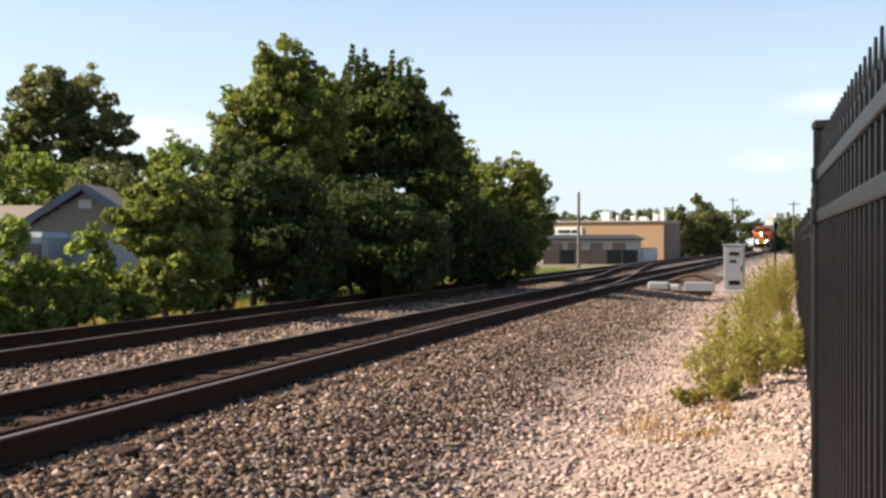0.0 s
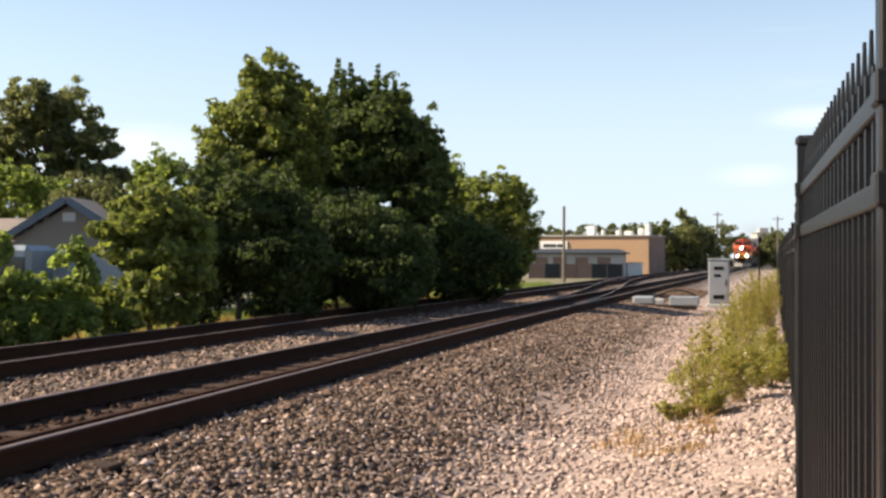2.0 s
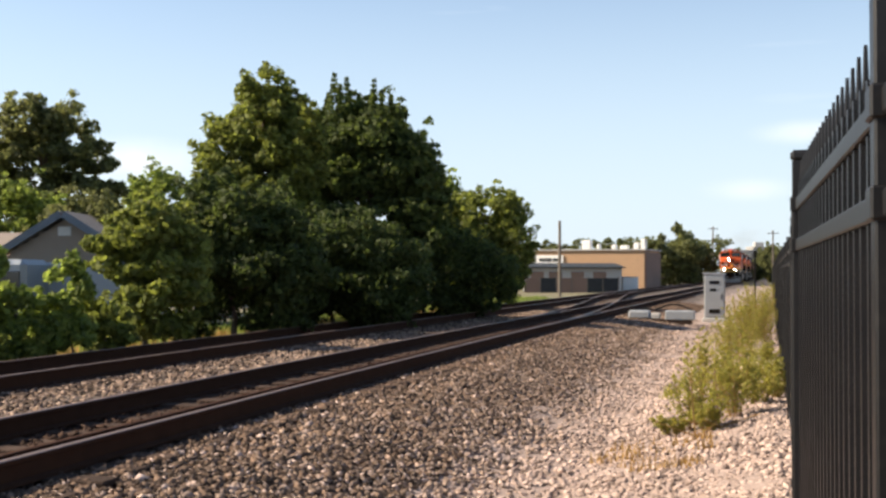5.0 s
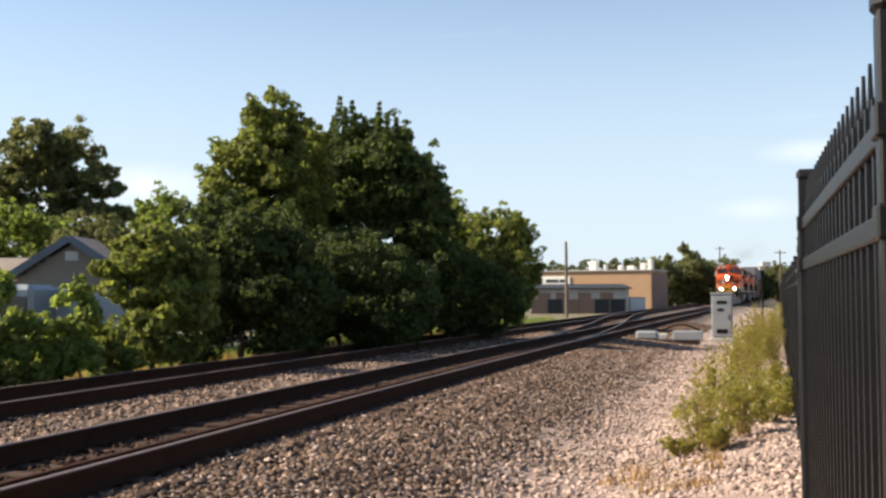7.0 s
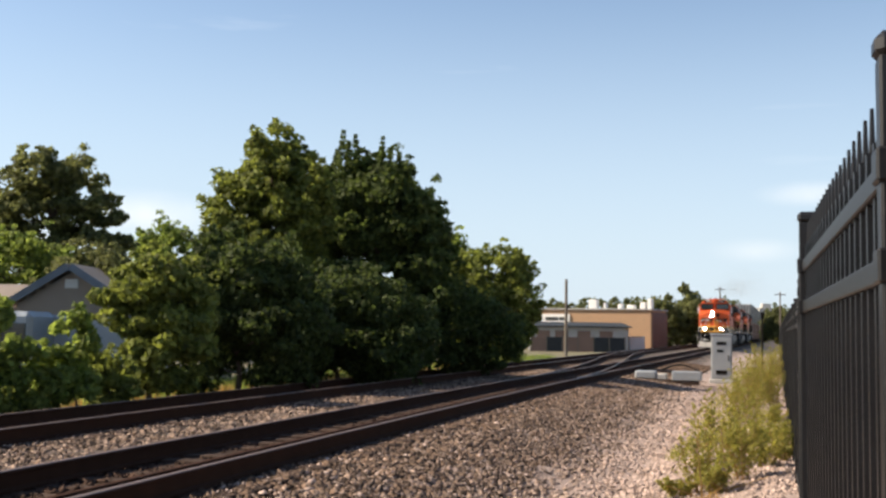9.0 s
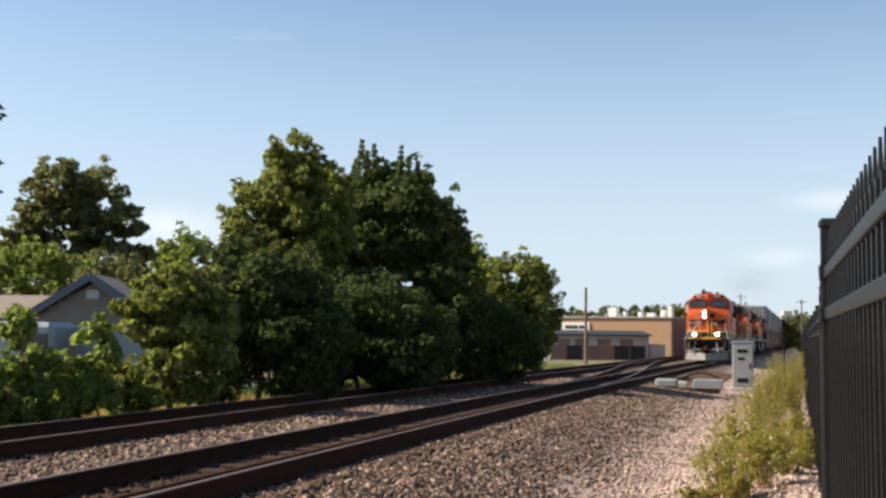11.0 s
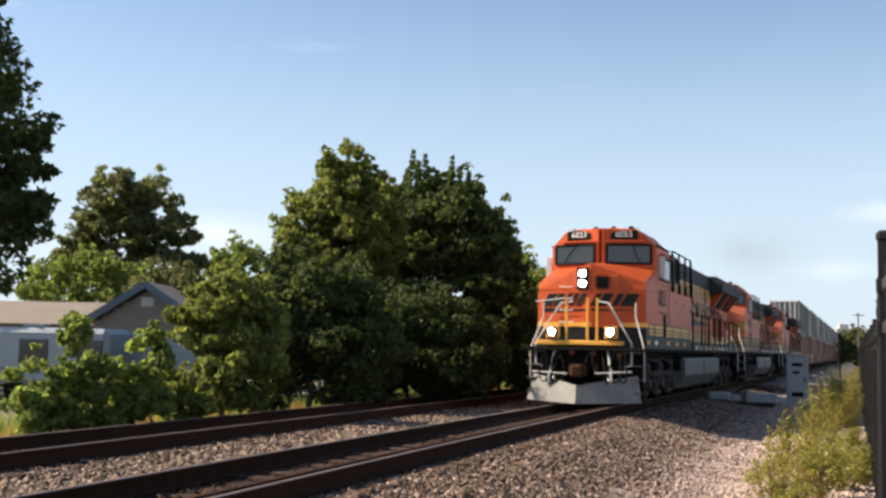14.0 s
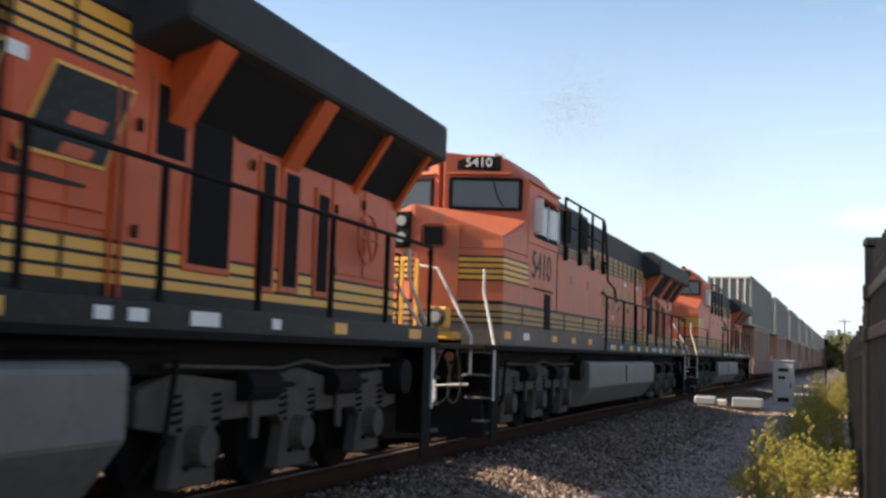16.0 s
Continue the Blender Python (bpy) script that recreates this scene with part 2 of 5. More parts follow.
def part(name, bm, mat, parent, label="", smooth=False):
    return link_mesh(name, bm, mat, parent, label, smooth)


def add_box(bm, c, size, bevel=0.0, rot=None, mi=0):
    r = bmesh.ops.create_cube(bm, size=1.0)
    vs = r["verts"]
    m = Matrix.Translation(c) @ (rot.to_matrix().to_4x4() if rot else Matrix()) @ Matrix.Diagonal((*size, 1))
    bmesh.ops.transform(bm, matrix=m, verts=vs)
    fs = list({f for v in vs for f in v.link_faces})
    for f in fs:
        f.material_index = mi
    if bevel:
        es = list({e for v in vs for e in v.link_edges})
        bmesh.ops.bevel(bm, geom=es, offset=bevel, segments=1, affect="EDGES", profile=0.7)
    return vs


def box(c, size, bevel=0.0, rot=None):
    bm = bmesh.new()
    add_box(bm, c, size, bevel, rot)
    return bm


def add_tube(bm, a, b, r, r2=None, seg=8, mi=0):
    a, b = Vector(a), Vector(b)
    d = b - a
    res = bmesh.ops.create_cone(bm, cap_ends=True, segments=seg, radius1=r, radius2=r if r2 is None else r2, depth=d.length)
    m = Matrix.Translation((a + b) / 2) @ d.to_track_quat("Z", "Y").to_matrix().to_4x4()
    bmesh.ops.transform(bm, matrix=m, verts=res["verts"])
    for f in {f for v in res["verts"] for f in v.link_faces}:
        f.material_index = mi
    return res["verts"]


def tube(pts, r, seg=8):
    """One round bar bent through the given points."""
    pts = [Vector(p) for p in pts]
    bm = bmesh.new()
    rings = []
    up = Vector((0.31, 0.17, 0.93))
    for i, p in enumerate(pts):
        d = (pts[min(i + 1, len(pts) - 1)] - pts[max(i - 1, 0)]).normalized()
        if abs(d.dot(up)) > 0.97:
            up = Vector((0.93, 0.31, 0.17))
        u = d.cross(up).normalized()
        up = u.cross(d).normalized()
        rings.append([bm.verts.new(p + r * (math.cos(k * 6.28319 / seg) * u + math.sin(k * 6.28319 / seg) * up)) for k in range(seg)])
    for a, b in zip(rings[:-1], rings[1:]):
        for k in range(seg):
            bm.faces.new((a[k], a[(k + 1) % seg], b[(k + 1) % seg], b[k]))
    bm.faces.new(rings[0][::-1])
    bm.faces.new(rings[-1])
    bmesh.ops.recalc_face_normals(bm, faces=bm.faces[:])
    return bm


def prism(outline, axis, lo, hi, bevel=0.0):
    """A closed outline of (u, v) pushed along an axis from lo to hi. axis 'x': (u, v) = (y, z); 'y': (x, z); 'z': (x, y)."""
    def at(u, v, w):
        return {"x": (w, u, v), "y": (u, w, v), "z": (u, v, w)}[axis]
    bm = bmesh.new()
    a = [bm.verts.new(at(u, v, lo)) for u, v in outline]
    b = [bm.verts.new(at(u, v, hi)) for u, v in outline]
    n = len(outline)
    bm.faces.new(a)
    bm.faces.new(b[::-1])
    for i in range(n):
        bm.faces.new((a[i], b[i], b[(i + 1) % n], a[(i + 1) % n])[::-1])
    bmesh.ops.recalc_face_normals(bm, faces=bm.faces[:])
    if bevel:
        bmesh.ops.bevel(bm, geom=bm.edges[:], offset=bevel, segments=1, affect="EDGES")
    return bm


def raw_mesh(name, verts, faces, mat, parent=None, smooth=False):
    me = bpy.data.meshes.new(name)
    verts = np.asarray(verts, dtype=np.float32)
    faces = np.asarray(faces, dtype=np.int32)
    k = faces.shape[1]
    me.vertices.add(len(verts))
    me.vertices.foreach_set("co", verts.ravel())
    me.loops.add(faces.size)
    me.loops.foreach_set("vertex_index", faces.ravel())
    me.polygons.add(len(faces))
    me.polygons.foreach_set("loop_start", np.arange(0, faces.size, k, dtype=np.int32))
    me.update(calc_edges=True)
    me.validate()
    if smooth:
        me.polygons.foreach_set("use_smooth", np.ones(len(faces), dtype=bool))
    me.materials.append(mat)
    ob = new(name, me)
    if parent:
        ob.parent = parent
    return ob


def thing(name, m, label, category, group="", kind=""):
    ob = new(name)
    ob.matrix_basis = m
    return tagged(ob, label, category, group, kind)


# ---- ground ----
GROUND_D = [-400, -9.6, -8.2, -6.3, -5.2, -3.2, -2.1, -1.2, 1.2, 1.9, 3.4, 4.2, 5.2, 6.2, 12, 400]
GROUND_Z = [0.0, 0.0, 0.04, 0.24, 0.27, 0.27, 0.25, 0.27, 0.27, 0.21, 0.03, 0.0, 0.0, 0.0, 0.0, 0.0]
SWALE_Z = [0, 0, 0, 0, 0, 0, 0, 0, 0, -0.04, -0.29, -0.32, -0.12, 0.08, 0.0, 0.0]


def ground_height(s, d):
    """Height of the ground s along and d metres to the right of the near track: ballast bed, and a swale that fades out with s."""
    fade = np.clip((38.0 - np.asarray(s, float)) / 12.0, 0.0, 1.0)
    return np.interp(d, GROUND_D, GROUND_Z) + fade * np.interp(d, GROUND_D, SWALE_Z)


def ground_at(x, y):
    """Height of the ground at a plan place."""
    s = s_at_y(y)
    for _ in range(4):
        p, a = on_line(s, 0), heading(s)
        s += (x - p.x) * math.sin(a) + (y - p.y) * math.cos(a)
    p, a = on_line(s, 0), heading(s)
    return float(ground_height(s, (x - p.x) * math.cos(a) - (y - p.y) * math.sin(a)))


def build_ground():
    ds = np.concatenate([[-2500, -900, -300, -120, -60, -35, -22], np.arange(-14, -9, 1.0), np.arange(-9, 9.01, 0.16), [10, 12, 16, 24, 45, 100, 300, 900, 2500]])
    ss = np.concatenate([[-1500, -400, -150, -80, -50, -30, -20, -12], np.arange(-6, 60, 0.3), np.arange(60, 140, 2.0), [150, 170, 200, 260, 340, 450, 600, 740, 1100, 1800, 3000]])
    vs = []
    for s in ss:
        base = on_line(max(-75, min(s, 700)), 0)
        a = heading(max(-70, min(s, 690)))
        extra = s - max(-75, min(s, 700))
        for d in ds:
            x = base.x + d * math.cos(a) + extra * math.sin(a)
            y = base.y - d * math.sin(a) + extra * math.cos(a)
            z = float(ground_height(s, d))
            if -9 < d < 12 and -6 < s < 70:
                z += 0.03 * noise.noise((x * 0.9, y * 0.9, 0.0)) + 0.018 * noise.noise((x * 5, y * 5, 3.0))
            vs.append((x, y, z))
    n, m = len(ss), len(ds)
    i = np.arange(n - 1)[:, None] * m + np.arange(m - 1)[None, :]
    fs = np.stack([i, i + 1, i + m + 1, i + m], -1).reshape(-1, 4)
    ob = raw_mesh("ground", vs, fs, material("pale_gravel_ground", (0.29, 0.215, 0.178), 0.95, var=0.3, scale=0.6, bump=0.9, bscale=26, second=(0.43, 0.335, 0.28)), smooth=True)
    ob.data.materials.append(material("brown_ballast_ground", (0.072, 0.05, 0.038), 0.95, var=0.35, scale=1.2, bump=1.0, bscale=24, second=(0.115, 0.09, 0.07)))
    ob.data.materials.append(material("dry_grassy_ground", (0.13, 0.115, 0.06), 0.95, var=0.4, scale=0.4, bump=0.6, bscale=14, second=(0.20, 0.16, 0.09)))
    ob.data.materials.append(material("mixed_gravel_ground", (0.17, 0.127, 0.10), 0.95, var=0.4, scale=0.9, bump=0.9, bscale=25, second=(0.23, 0.18, 0.15)))
    ob.data.materials.append(material("oily_ballast_ground", (0.035, 0.023, 0.017), 0.9, var=0.35, scale=1.2, bump=1.0, bscale=24, second=(0.06, 0.038, 0.028), spec=0.1))
    zone = []
    for si in range(n - 1):
        for di in range(m - 1):
            d = 0.5 * (ds[di] + ds[di + 1])
            jit = 0.5 * noise.noise((ss[si] * 0.6, d * 0.8, 5.0)) + 0.25 * noise.noise((ss[si] * 2.2, d * 3, 8.0))
            zone.append(4 if abs(d) < 1.0 + 0.2 * jit or abs(d - FAR_D) < 1.0 + 0.2 * jit else 2 if d < -7.9 + jit or d > 30 else 1 if d < 2.0 + jit else 3 if d < 2.9 + jit else 0)
    ob.data.polygons.foreach_set("material_index", np.array(zone, dtype=np.int32))
    tagged(ob, "pale crushed-stone ground with brown ballast along the tracks", "ground", kind="structure")


build_ground()


def stone_field(name, count, mat, label, s_rng, d_fn, size, seed):
    """Loose stones, each its own little lump, strewn over the ground."""
    rng = np.random.default_rng(seed)
    base = np.array([(1, 0, 0), (-1, 0, 0), (0, 1, 0), (0, -1, 0), (0, 0, 1), (0, 0, -1)], float)
    tri = np.array([(0, 2, 4), (2, 1, 4), (1, 3, 4), (3, 0, 4), (2, 0, 5), (1, 2, 5), (3, 1, 5), (0, 3, 5)])
    s = s_rng[0] + (s_rng[1] - s_rng[0]) * rng.random(count) ** 1.45
    d = d_fn(rng, count)
    x0, y0 = np.interp(s, LS, LX), np.interp(s, LS, LY)
    a = np.arctan2(np.interp(s + 2, LS, LX) - np.interp(s - 2, LS, LX), np.interp(s + 2, LS, LY) - np.interp(s - 2, LS, LY))
    x, y = x0 + d * np.cos(a), y0 - d * np.sin(a)
    gz = ground_height(s, d)
    sz = size * (0.6 + 0.8 * rng.random(count))
    V = base[None] * (sz[:, None, None] * (0.7 + 0.6 * rng.random((count, 6, 1))))
    V = V + sz[:, None, None] * 0.36 * rng.standard_normal((count, 6, 3))
    V[:, :, 2] *= 0.66
    th = rng.random(count) * 6.283
    c, sn = np.cos(th)[:, None], np.sin(th)[:, None]
    X = V[:, :, 0] * c - V[:, :, 1] * sn
    Y = V[:, :, 0] * sn + V[:, :, 1] * c
    V = np.stack([X + x[:, None], Y + y[:, None], V[:, :, 2] + (gz + sz * 0.25)[:, None]], -1).reshape(-1, 3)
    F = (tri[None] + (np.arange(count) * 6)[:, None, None]).reshape(-1, 3)
    ob = raw_mesh(name, V, F, mat)
    tagged(ob, label, "gravel", kind="stuff")


def spread(lo, hi, power=1.0):
    return lambda rng, n: lo + (hi - lo) * rng.random(n) ** power


stone_field("ballast_stones", 66000, BALLAST_STONE, "dark brown broken ballast stones along the track", (-5.0, 62.0), lambda rng, n: np.where(rng.random(n) < 0.85, 0.9 + 2.1 * rng.beta(1.0, 1.25, n), rng.uniform(-3.3, -0.9, n)), 0.034, 1)
stone_field("ballast_stones", 14000, OILY_STONE, "oil-stained ballast stones between the rails", (2.0, 60.0), spread(-1.0, 1.0), 0.034, 6)
stone_field("ballast_stones", 9000, OILY_STONE, "oil-stained ballast stones between the far rails", (6.0, 60.0), lambda rng, n: FAR_D + rng.uniform(-1.0, 1.0, n), 0.034, 7)
stone_field("ballast_stones", 22000, MIXED_STONE, "pale grey ballast stones between the tracks", (2.0, 60.0), spread(-3.3, -0.9), 0.034, 2)
stone_field("gravel_stones", 30000, MIXED_STONE, "mixed brown and grey stones beside the ballast", (-5.0, 45.0), lambda rng, n: 1.2 + 2.6 * rng.beta(2.0, 2.2, n), 0.032, 3)
stone_field("gravel_stones", 42000, STONE, "pale pinkish crushed stones beside the fence", (-4.0, 42.0), lambda rng, n: 2.1 + 4.6 * rng.beta(1.8, 1.1, n), 0.030, 4)
stone_field("gravel_stones", 5000, STONE, "pale stones scattered over the dark ballast", (-5.0, 45.0), spread(0.9, 2.8), 0.034, 8)
stone_field("ballast_stones", 9000, BALLAST_STONE, "dark brown broken ballast stones by the far track", (6.0, 60.0), spread(-7.6, -3.3), 0.036, 5)

# ---- tracks ----
def rail_profile(gauge_d):
    h = [(-0.075, -0.2), (0.075, -0.2), (0.075, -0.185), (0.014, -0.165), (0.009, -0.05), (0.034, -0.04), (0.034, -0.008), (0.026, 0.0), (-0.026, 0.0), (-0.034, -0.008), (-0.034, -0.04), (-0.009, -0.05), (-0.014, -0.165), (-0.075, -0.185)]
    return [(gauge_d + u, RAIL_Z + v) for u, v in h]


def sweep_rail(name, parent, d_fn, s0, s1, step=1.0):
    bm = bmesh.new()
    rings = []
    s = s0
    while s <= s1 + 1e-6:
        rings.append([bm.verts.new(on_line(s, u, v)) for u, v in rail_profile(d_fn(s))])
        s += step if s < 90 else 8 * step
    n = len(rings[0])
    for a, b in zip(rings[:-1], rings[1:]):
        for i in range(n):
            f = bm.faces.new((a[i], a[(i + 1) % n], b[(i + 1) % n], b[i]))
            f.material_index = 1 if i in (6, 7, 8) else 0
    bm.faces.new(rings[0])
    bm.faces.new(rings[-1][::-1])
    bmesh.ops.recalc_face_normals(bm, faces=bm.faces[:])
    return part(name, bm, [RAIL_RUST, RAIL_HEAD], parent)


def build_track(name, centre, label):
    tr = thing(name, Matrix(), label, "railway track")
    for side in (-0.752, 0.752):
        sweep_rail("rail", tr, lambda s: centre + side, -30, 560)
    bm = bmesh.new()
    add_box(bm, (0, 0, 0), (2.6, 0.23, 0.17), 0.012)
    me = bpy.data.meshes.new("tie")
    bm.to_mesh(me)
    bm.free()
    me.materials.append(TIE)
    rng = random.Random(int(centre * 10) + 5)
    for i in range(150):
        s = -4 + i * 0.54
        o = new("tie", me)
        o.parent = tr
        o.matrix_basis = Matrix.Translation(on_line(s, centre + rng.uniform(-0.04, 0.04), 0.213 + rng.uniform(-0.012, 0.01))) @ Euler((0, 0, -heading(s) + rng.uniform(-0.02, 0.02))).to_matrix().to_4x4()
    return tr


def build_spare_rail():
    """A rusty rail laid down for renewal inside the near rail, resting on the ties."""
    r = thing("spare_rail", Matrix.Translation((0, 0, -0.012)), "rusty red spare rail lying between the running rails", "rail")
    o = sweep_rail("rail_length", r, lambda s: 0.54, -6, 58)
    o.data.materials.clear()
    o.data.materials.append(RAIL_RUST)
    o.data.materials.append(RED_RUST)


near_track = build_track("railway_track", 0.0, "rusty steel railway track on dark wooden ties in ballast")
far_track = build_track("railway_track", FAR_D, "second rusty railway track on ballast beside the trees")
build_spare_rail()

# crossover between the two tracks
cross = thing("crossover_track", Matrix(), "worn steel crossover rails linking the two tracks", "railway track")


def ease(s, s0, s1):
    u = min(max((s - s0) / (s1 - s0), 0), 1)
    return u * u * (3 - 2 * u)


for side in (-0.752, 0.752):
    sweep_rail("rail", cross, lambda s: side * 0.96 + FAR_D * ease(s, 30, 88), 34, 84)

# ---- foliage ----
def leaf_cloud(rng, centres, radii, per, size, flat=0.0):
    """Folded leaves round the given centres: vertices and triangles."""
    C = np.repeat(np.asarray(centres), per, axis=0)
    R = np.repeat(np.asarray(radii), per)
    n = len(C)
    v = rng.standard_normal((n, 3))
    v /= np.linalg.norm(v, axis=1)[:, None]
    p = C + v * (R * (0.35 + 0.65 * rng.random(n) ** 0.5))[:, None] * np.array([1, 1, 0.62])
    out = v + 0.7 * rng.standard_normal((n, 3))
    out[:, 2] += flat
    out /= np.linalg.norm(out, axis=1)[:, None]
    t = np.cross(out, rng.standard_normal((n, 3)))
    t /= np.linalg.norm(t, axis=1)[:, None]
    b = np.cross(out, t)
    sz = size * (0.6 + 0.8 * rng.random(n))[:, None]
    q = np.stack([p - t * sz, p - b * sz * 0.55 - out * sz * 0.15, p + t * sz, p + b * sz * 0.55 - out * sz * 0.15], 1)
    V = q.reshape(-1, 3)
    i = np.arange(n)[:, None] * 4
    F = np.concatenate([i + [[0, 1, 2]], i + [[0, 2, 3]]], 0)
    return V, F


def build_tree(name, place, height, spread, lobes, leaf, label, seed, per=150, leafsize=0.10, clumps=120, clump_r=0.55, trunk_r=0.18, category="tree", group="", sprigs=()):
    """lobes: (x, y, z, rx, ry, rz) ellipsoids, in parts of spread and height, that the crown fills."""
    rng = np.random.default_rng(seed)
    place = Vector((place.x, place.y, ground_at(place.x, place.y)))
    tree = thing(name, Matrix.Translation(place), label, category, group)
    cs, rs = [], []
    vol = np.array([l[3] * l[4] * l[5] for l in lobes]) ** 0.7
    vol = vol / vol.sum()
    for (lx, ly, lz, rx, ry, rz), w in zip(lobes, vol):
        n = max(4, int(clumps * w))
        v = rng.standard_normal((n, 3))
        v /= np.linalg.norm(v, axis=1)[:, None]
        v *= (0.55 + 0.45 * rng.random(n) ** 0.6)[:, None]
        c = np.array([lx * spread, ly * spread, lz * height]) + v * np.array([rx * spread, ry * spread, rz * height])
        c[:, 2] = np.maximum(c[:, 2], 0.15)
        cs.append(c)
        rs.append(clump_r * (0.55 + 0.8 * rng.random(n)))
    cs, rs = np.concatenate(cs), np.concatenate(rs)
    V, F = leaf_cloud(rng, cs, rs, per, leafsize)
    # stray twigs that stand out of the clumps and break up the outline
    mid = cs.mean(axis=0)
    pick = rng.choice(len(cs), len(cs) * 9 // 10, replace=False)
    away = cs[pick] - mid
    away /= np.linalg.norm(away, axis=1)[:, None] + 1e-6
    away += 0.3 * rng.standard_normal(away.shape) + np.array([0, 0, 0.35])
    tips = cs[pick] + away * (rs[pick] * rng.uniform(0.5, 0.82, len(pick)))[:, None]
    tips[:, 2] = np.maximum(tips[:, 2], 0.15)
    V2, F2 = leaf_cloud(rng, tips, rs[pick] * 0.40, max(10, per // 5), leafsize * 0.9)
    V, F = np.concatenate([V, V2]), np.concatenate([F, F2 + len(V)])
    # upright leafy shoots over the crown: (across, foot, tip)
    for sx, z0, z1 in sprigs:
        u = np.linspace(0, 1, 9)[:, None]
        lean = rng.uniform(-0.12, 0.16)
        c = np.array([sx * spread, rng.uniform(-0.5, 0.5), 0.0]) + np.concatenate([lean * u, 0 * u, (z0 + (z1 - z0) * u) * height], 1)
        V2, F2 = leaf_cloud(rng, c, 0.20 * (1.05 - u[:, 0]) + 0.05, 20, leafsize * 0.85)
        V, F = np.concatenate([V, V2]), np.concatenate([F, F2 + len(V)])
    raw_mesh("crown", V, F, leaf, tree)
    bm = bmesh.new()
    top = height * 0.62
    pts = [Vector((0.1 * math.sin(i * 1.3 + seed), 0.1 * math.cos(i * 1.7 + seed), -0.05 + top * i / 5)) for i in range(6)]
    for i in range(5):
        add_tube(bm, pts[i], pts[i + 1], trunk_r * (1 - 0.15 * i), trunk_r * (1 - 0.15 * (i + 1)), 9)
    part("trunk", bm, BARK, tree)
    k = max(5, min(14, len(cs) // 8))
    for j in rng.choice(len(cs), k, replace=False):
        c = Vector(cs[j])
        if c.z < 0.5:
            continue
        a = pts[min(5, max(1, int(c.z / top * 4)))]
        bm = bmesh.new()
        mid = a.lerp(c, 0.5) + Vector((0, 0, 0.08 * c.z))
        add_tube(bm, a, mid, trunk_r * 0.32, trunk_r * 0.2, 6)
        add_tube(bm, mid, c, trunk_r * 0.2, trunk_r * 0.06, 6)
        part("limb", bm, BARK, tree)
    return tree


def spot(px, y):
    """Plan place seen in the direction px (parts of the forward distance) at y metres ahead."""
    return Vector((px * y, y, 0.0))


ROUND = [(0, 0, 0.62, 0.5, 0.5, 0.36)]

# ---- trees and shrubs beyond the tracks ----
build_tree("maple_tree", spot(-0.150, 33), 8.5, 3.9, [(0.02, 0, 0.86, 0.17, 0.2, 0.12), (0.0, 0, 0.74, 0.30, 0.3, 0.14), (-0.26, 0, 0.62, 0.24, 0.3, 0.13), (0.18, 0, 0.62, 0.34, 0.35, 0.2), (0.32, 0, 0.70, 0.18, 0.3, 0.14), (-0.05, 0, 0.48, 0.46, 0.4, 0.18), (0, 0, 0.3, 0.4, 0.4, 0.22)], LEAF_MAPLE,
           "tall bright green maple behind the tracks", 11, per=120, clumps=290, clump_r=0.46, leafsize=0.10, trunk_r=0.2)
build_tree("elm_tree", spot(-0.048, 36.5), 8.0, 5.0, [(-0.16, 0, 0.76, 0.20, 0.3, 0.15), (0.03, 0, 0.75, 0.18, 0.3, 0.15), (0.09, 0, 0.80, 0.12, 0.25, 0.09), (0.27, 0, 0.66, 0.10, 0.3, 0.09), (0.22, 0, 0.60, 0.22, 0.3, 0.16), (0.33, 0, 0.48, 0.15, 0.3, 0.18), (-0.2, 0, 0.56, 0.35, 0.3, 0.25), (0.05, 0, 0.4, 0.46, 0.4, 0.3), (-0.33, 0, 0.66, 0.18, 0.3, 0.2)], LEAF_DARK,
           "large dark green elm with upright twigs behind the tracks", 12, per=120, sprigs=[(-0.31, 0.84, 0.95), (-0.275, 0.84, 1.02), (-0.22, 0.84, 0.98), (-0.155, 0.84, 1.015), (-0.10, 0.82, 0.95), (-0.03, 0.82, 0.97), (0.0, 0.82, 1.0), (0.06, 0.81, 0.96), (0.12, 0.80, 0.93), (0.15, 0.72, 0.90)], clumps=430, clump_r=0.48, leafsize=0.10, trunk_r=0.25)
# the three thickets have the shade under the trees put into their leaf colour
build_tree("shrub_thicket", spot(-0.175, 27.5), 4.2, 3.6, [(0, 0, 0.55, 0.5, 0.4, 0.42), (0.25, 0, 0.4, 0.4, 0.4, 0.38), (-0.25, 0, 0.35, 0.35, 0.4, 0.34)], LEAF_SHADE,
           "dense thicket beside the track, shade put into its leaf green", 13, per=122, clumps=204, clump_r=0.45, leafsize=0.085, trunk_r=0.08, category="bush")
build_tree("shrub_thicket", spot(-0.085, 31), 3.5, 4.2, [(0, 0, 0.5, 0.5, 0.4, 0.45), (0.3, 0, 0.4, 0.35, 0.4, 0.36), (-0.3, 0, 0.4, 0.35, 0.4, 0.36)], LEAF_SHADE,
           "dense thicket under the elm, shade put into its leaf green", 14, per=115, clumps=204, clump_r=0.50, leafsize=0.085, trunk_r=0.08, category="bush")
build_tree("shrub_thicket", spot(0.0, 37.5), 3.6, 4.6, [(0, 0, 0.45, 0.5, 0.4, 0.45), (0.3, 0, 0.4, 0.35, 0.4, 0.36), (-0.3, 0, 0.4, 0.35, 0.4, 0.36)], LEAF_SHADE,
           "low thicket along the far track, shade put into its leaf green", 15, per=108, clumps=153, clump_r=0.50, leafsize=0.085, trunk_r=0.08, category="bush")
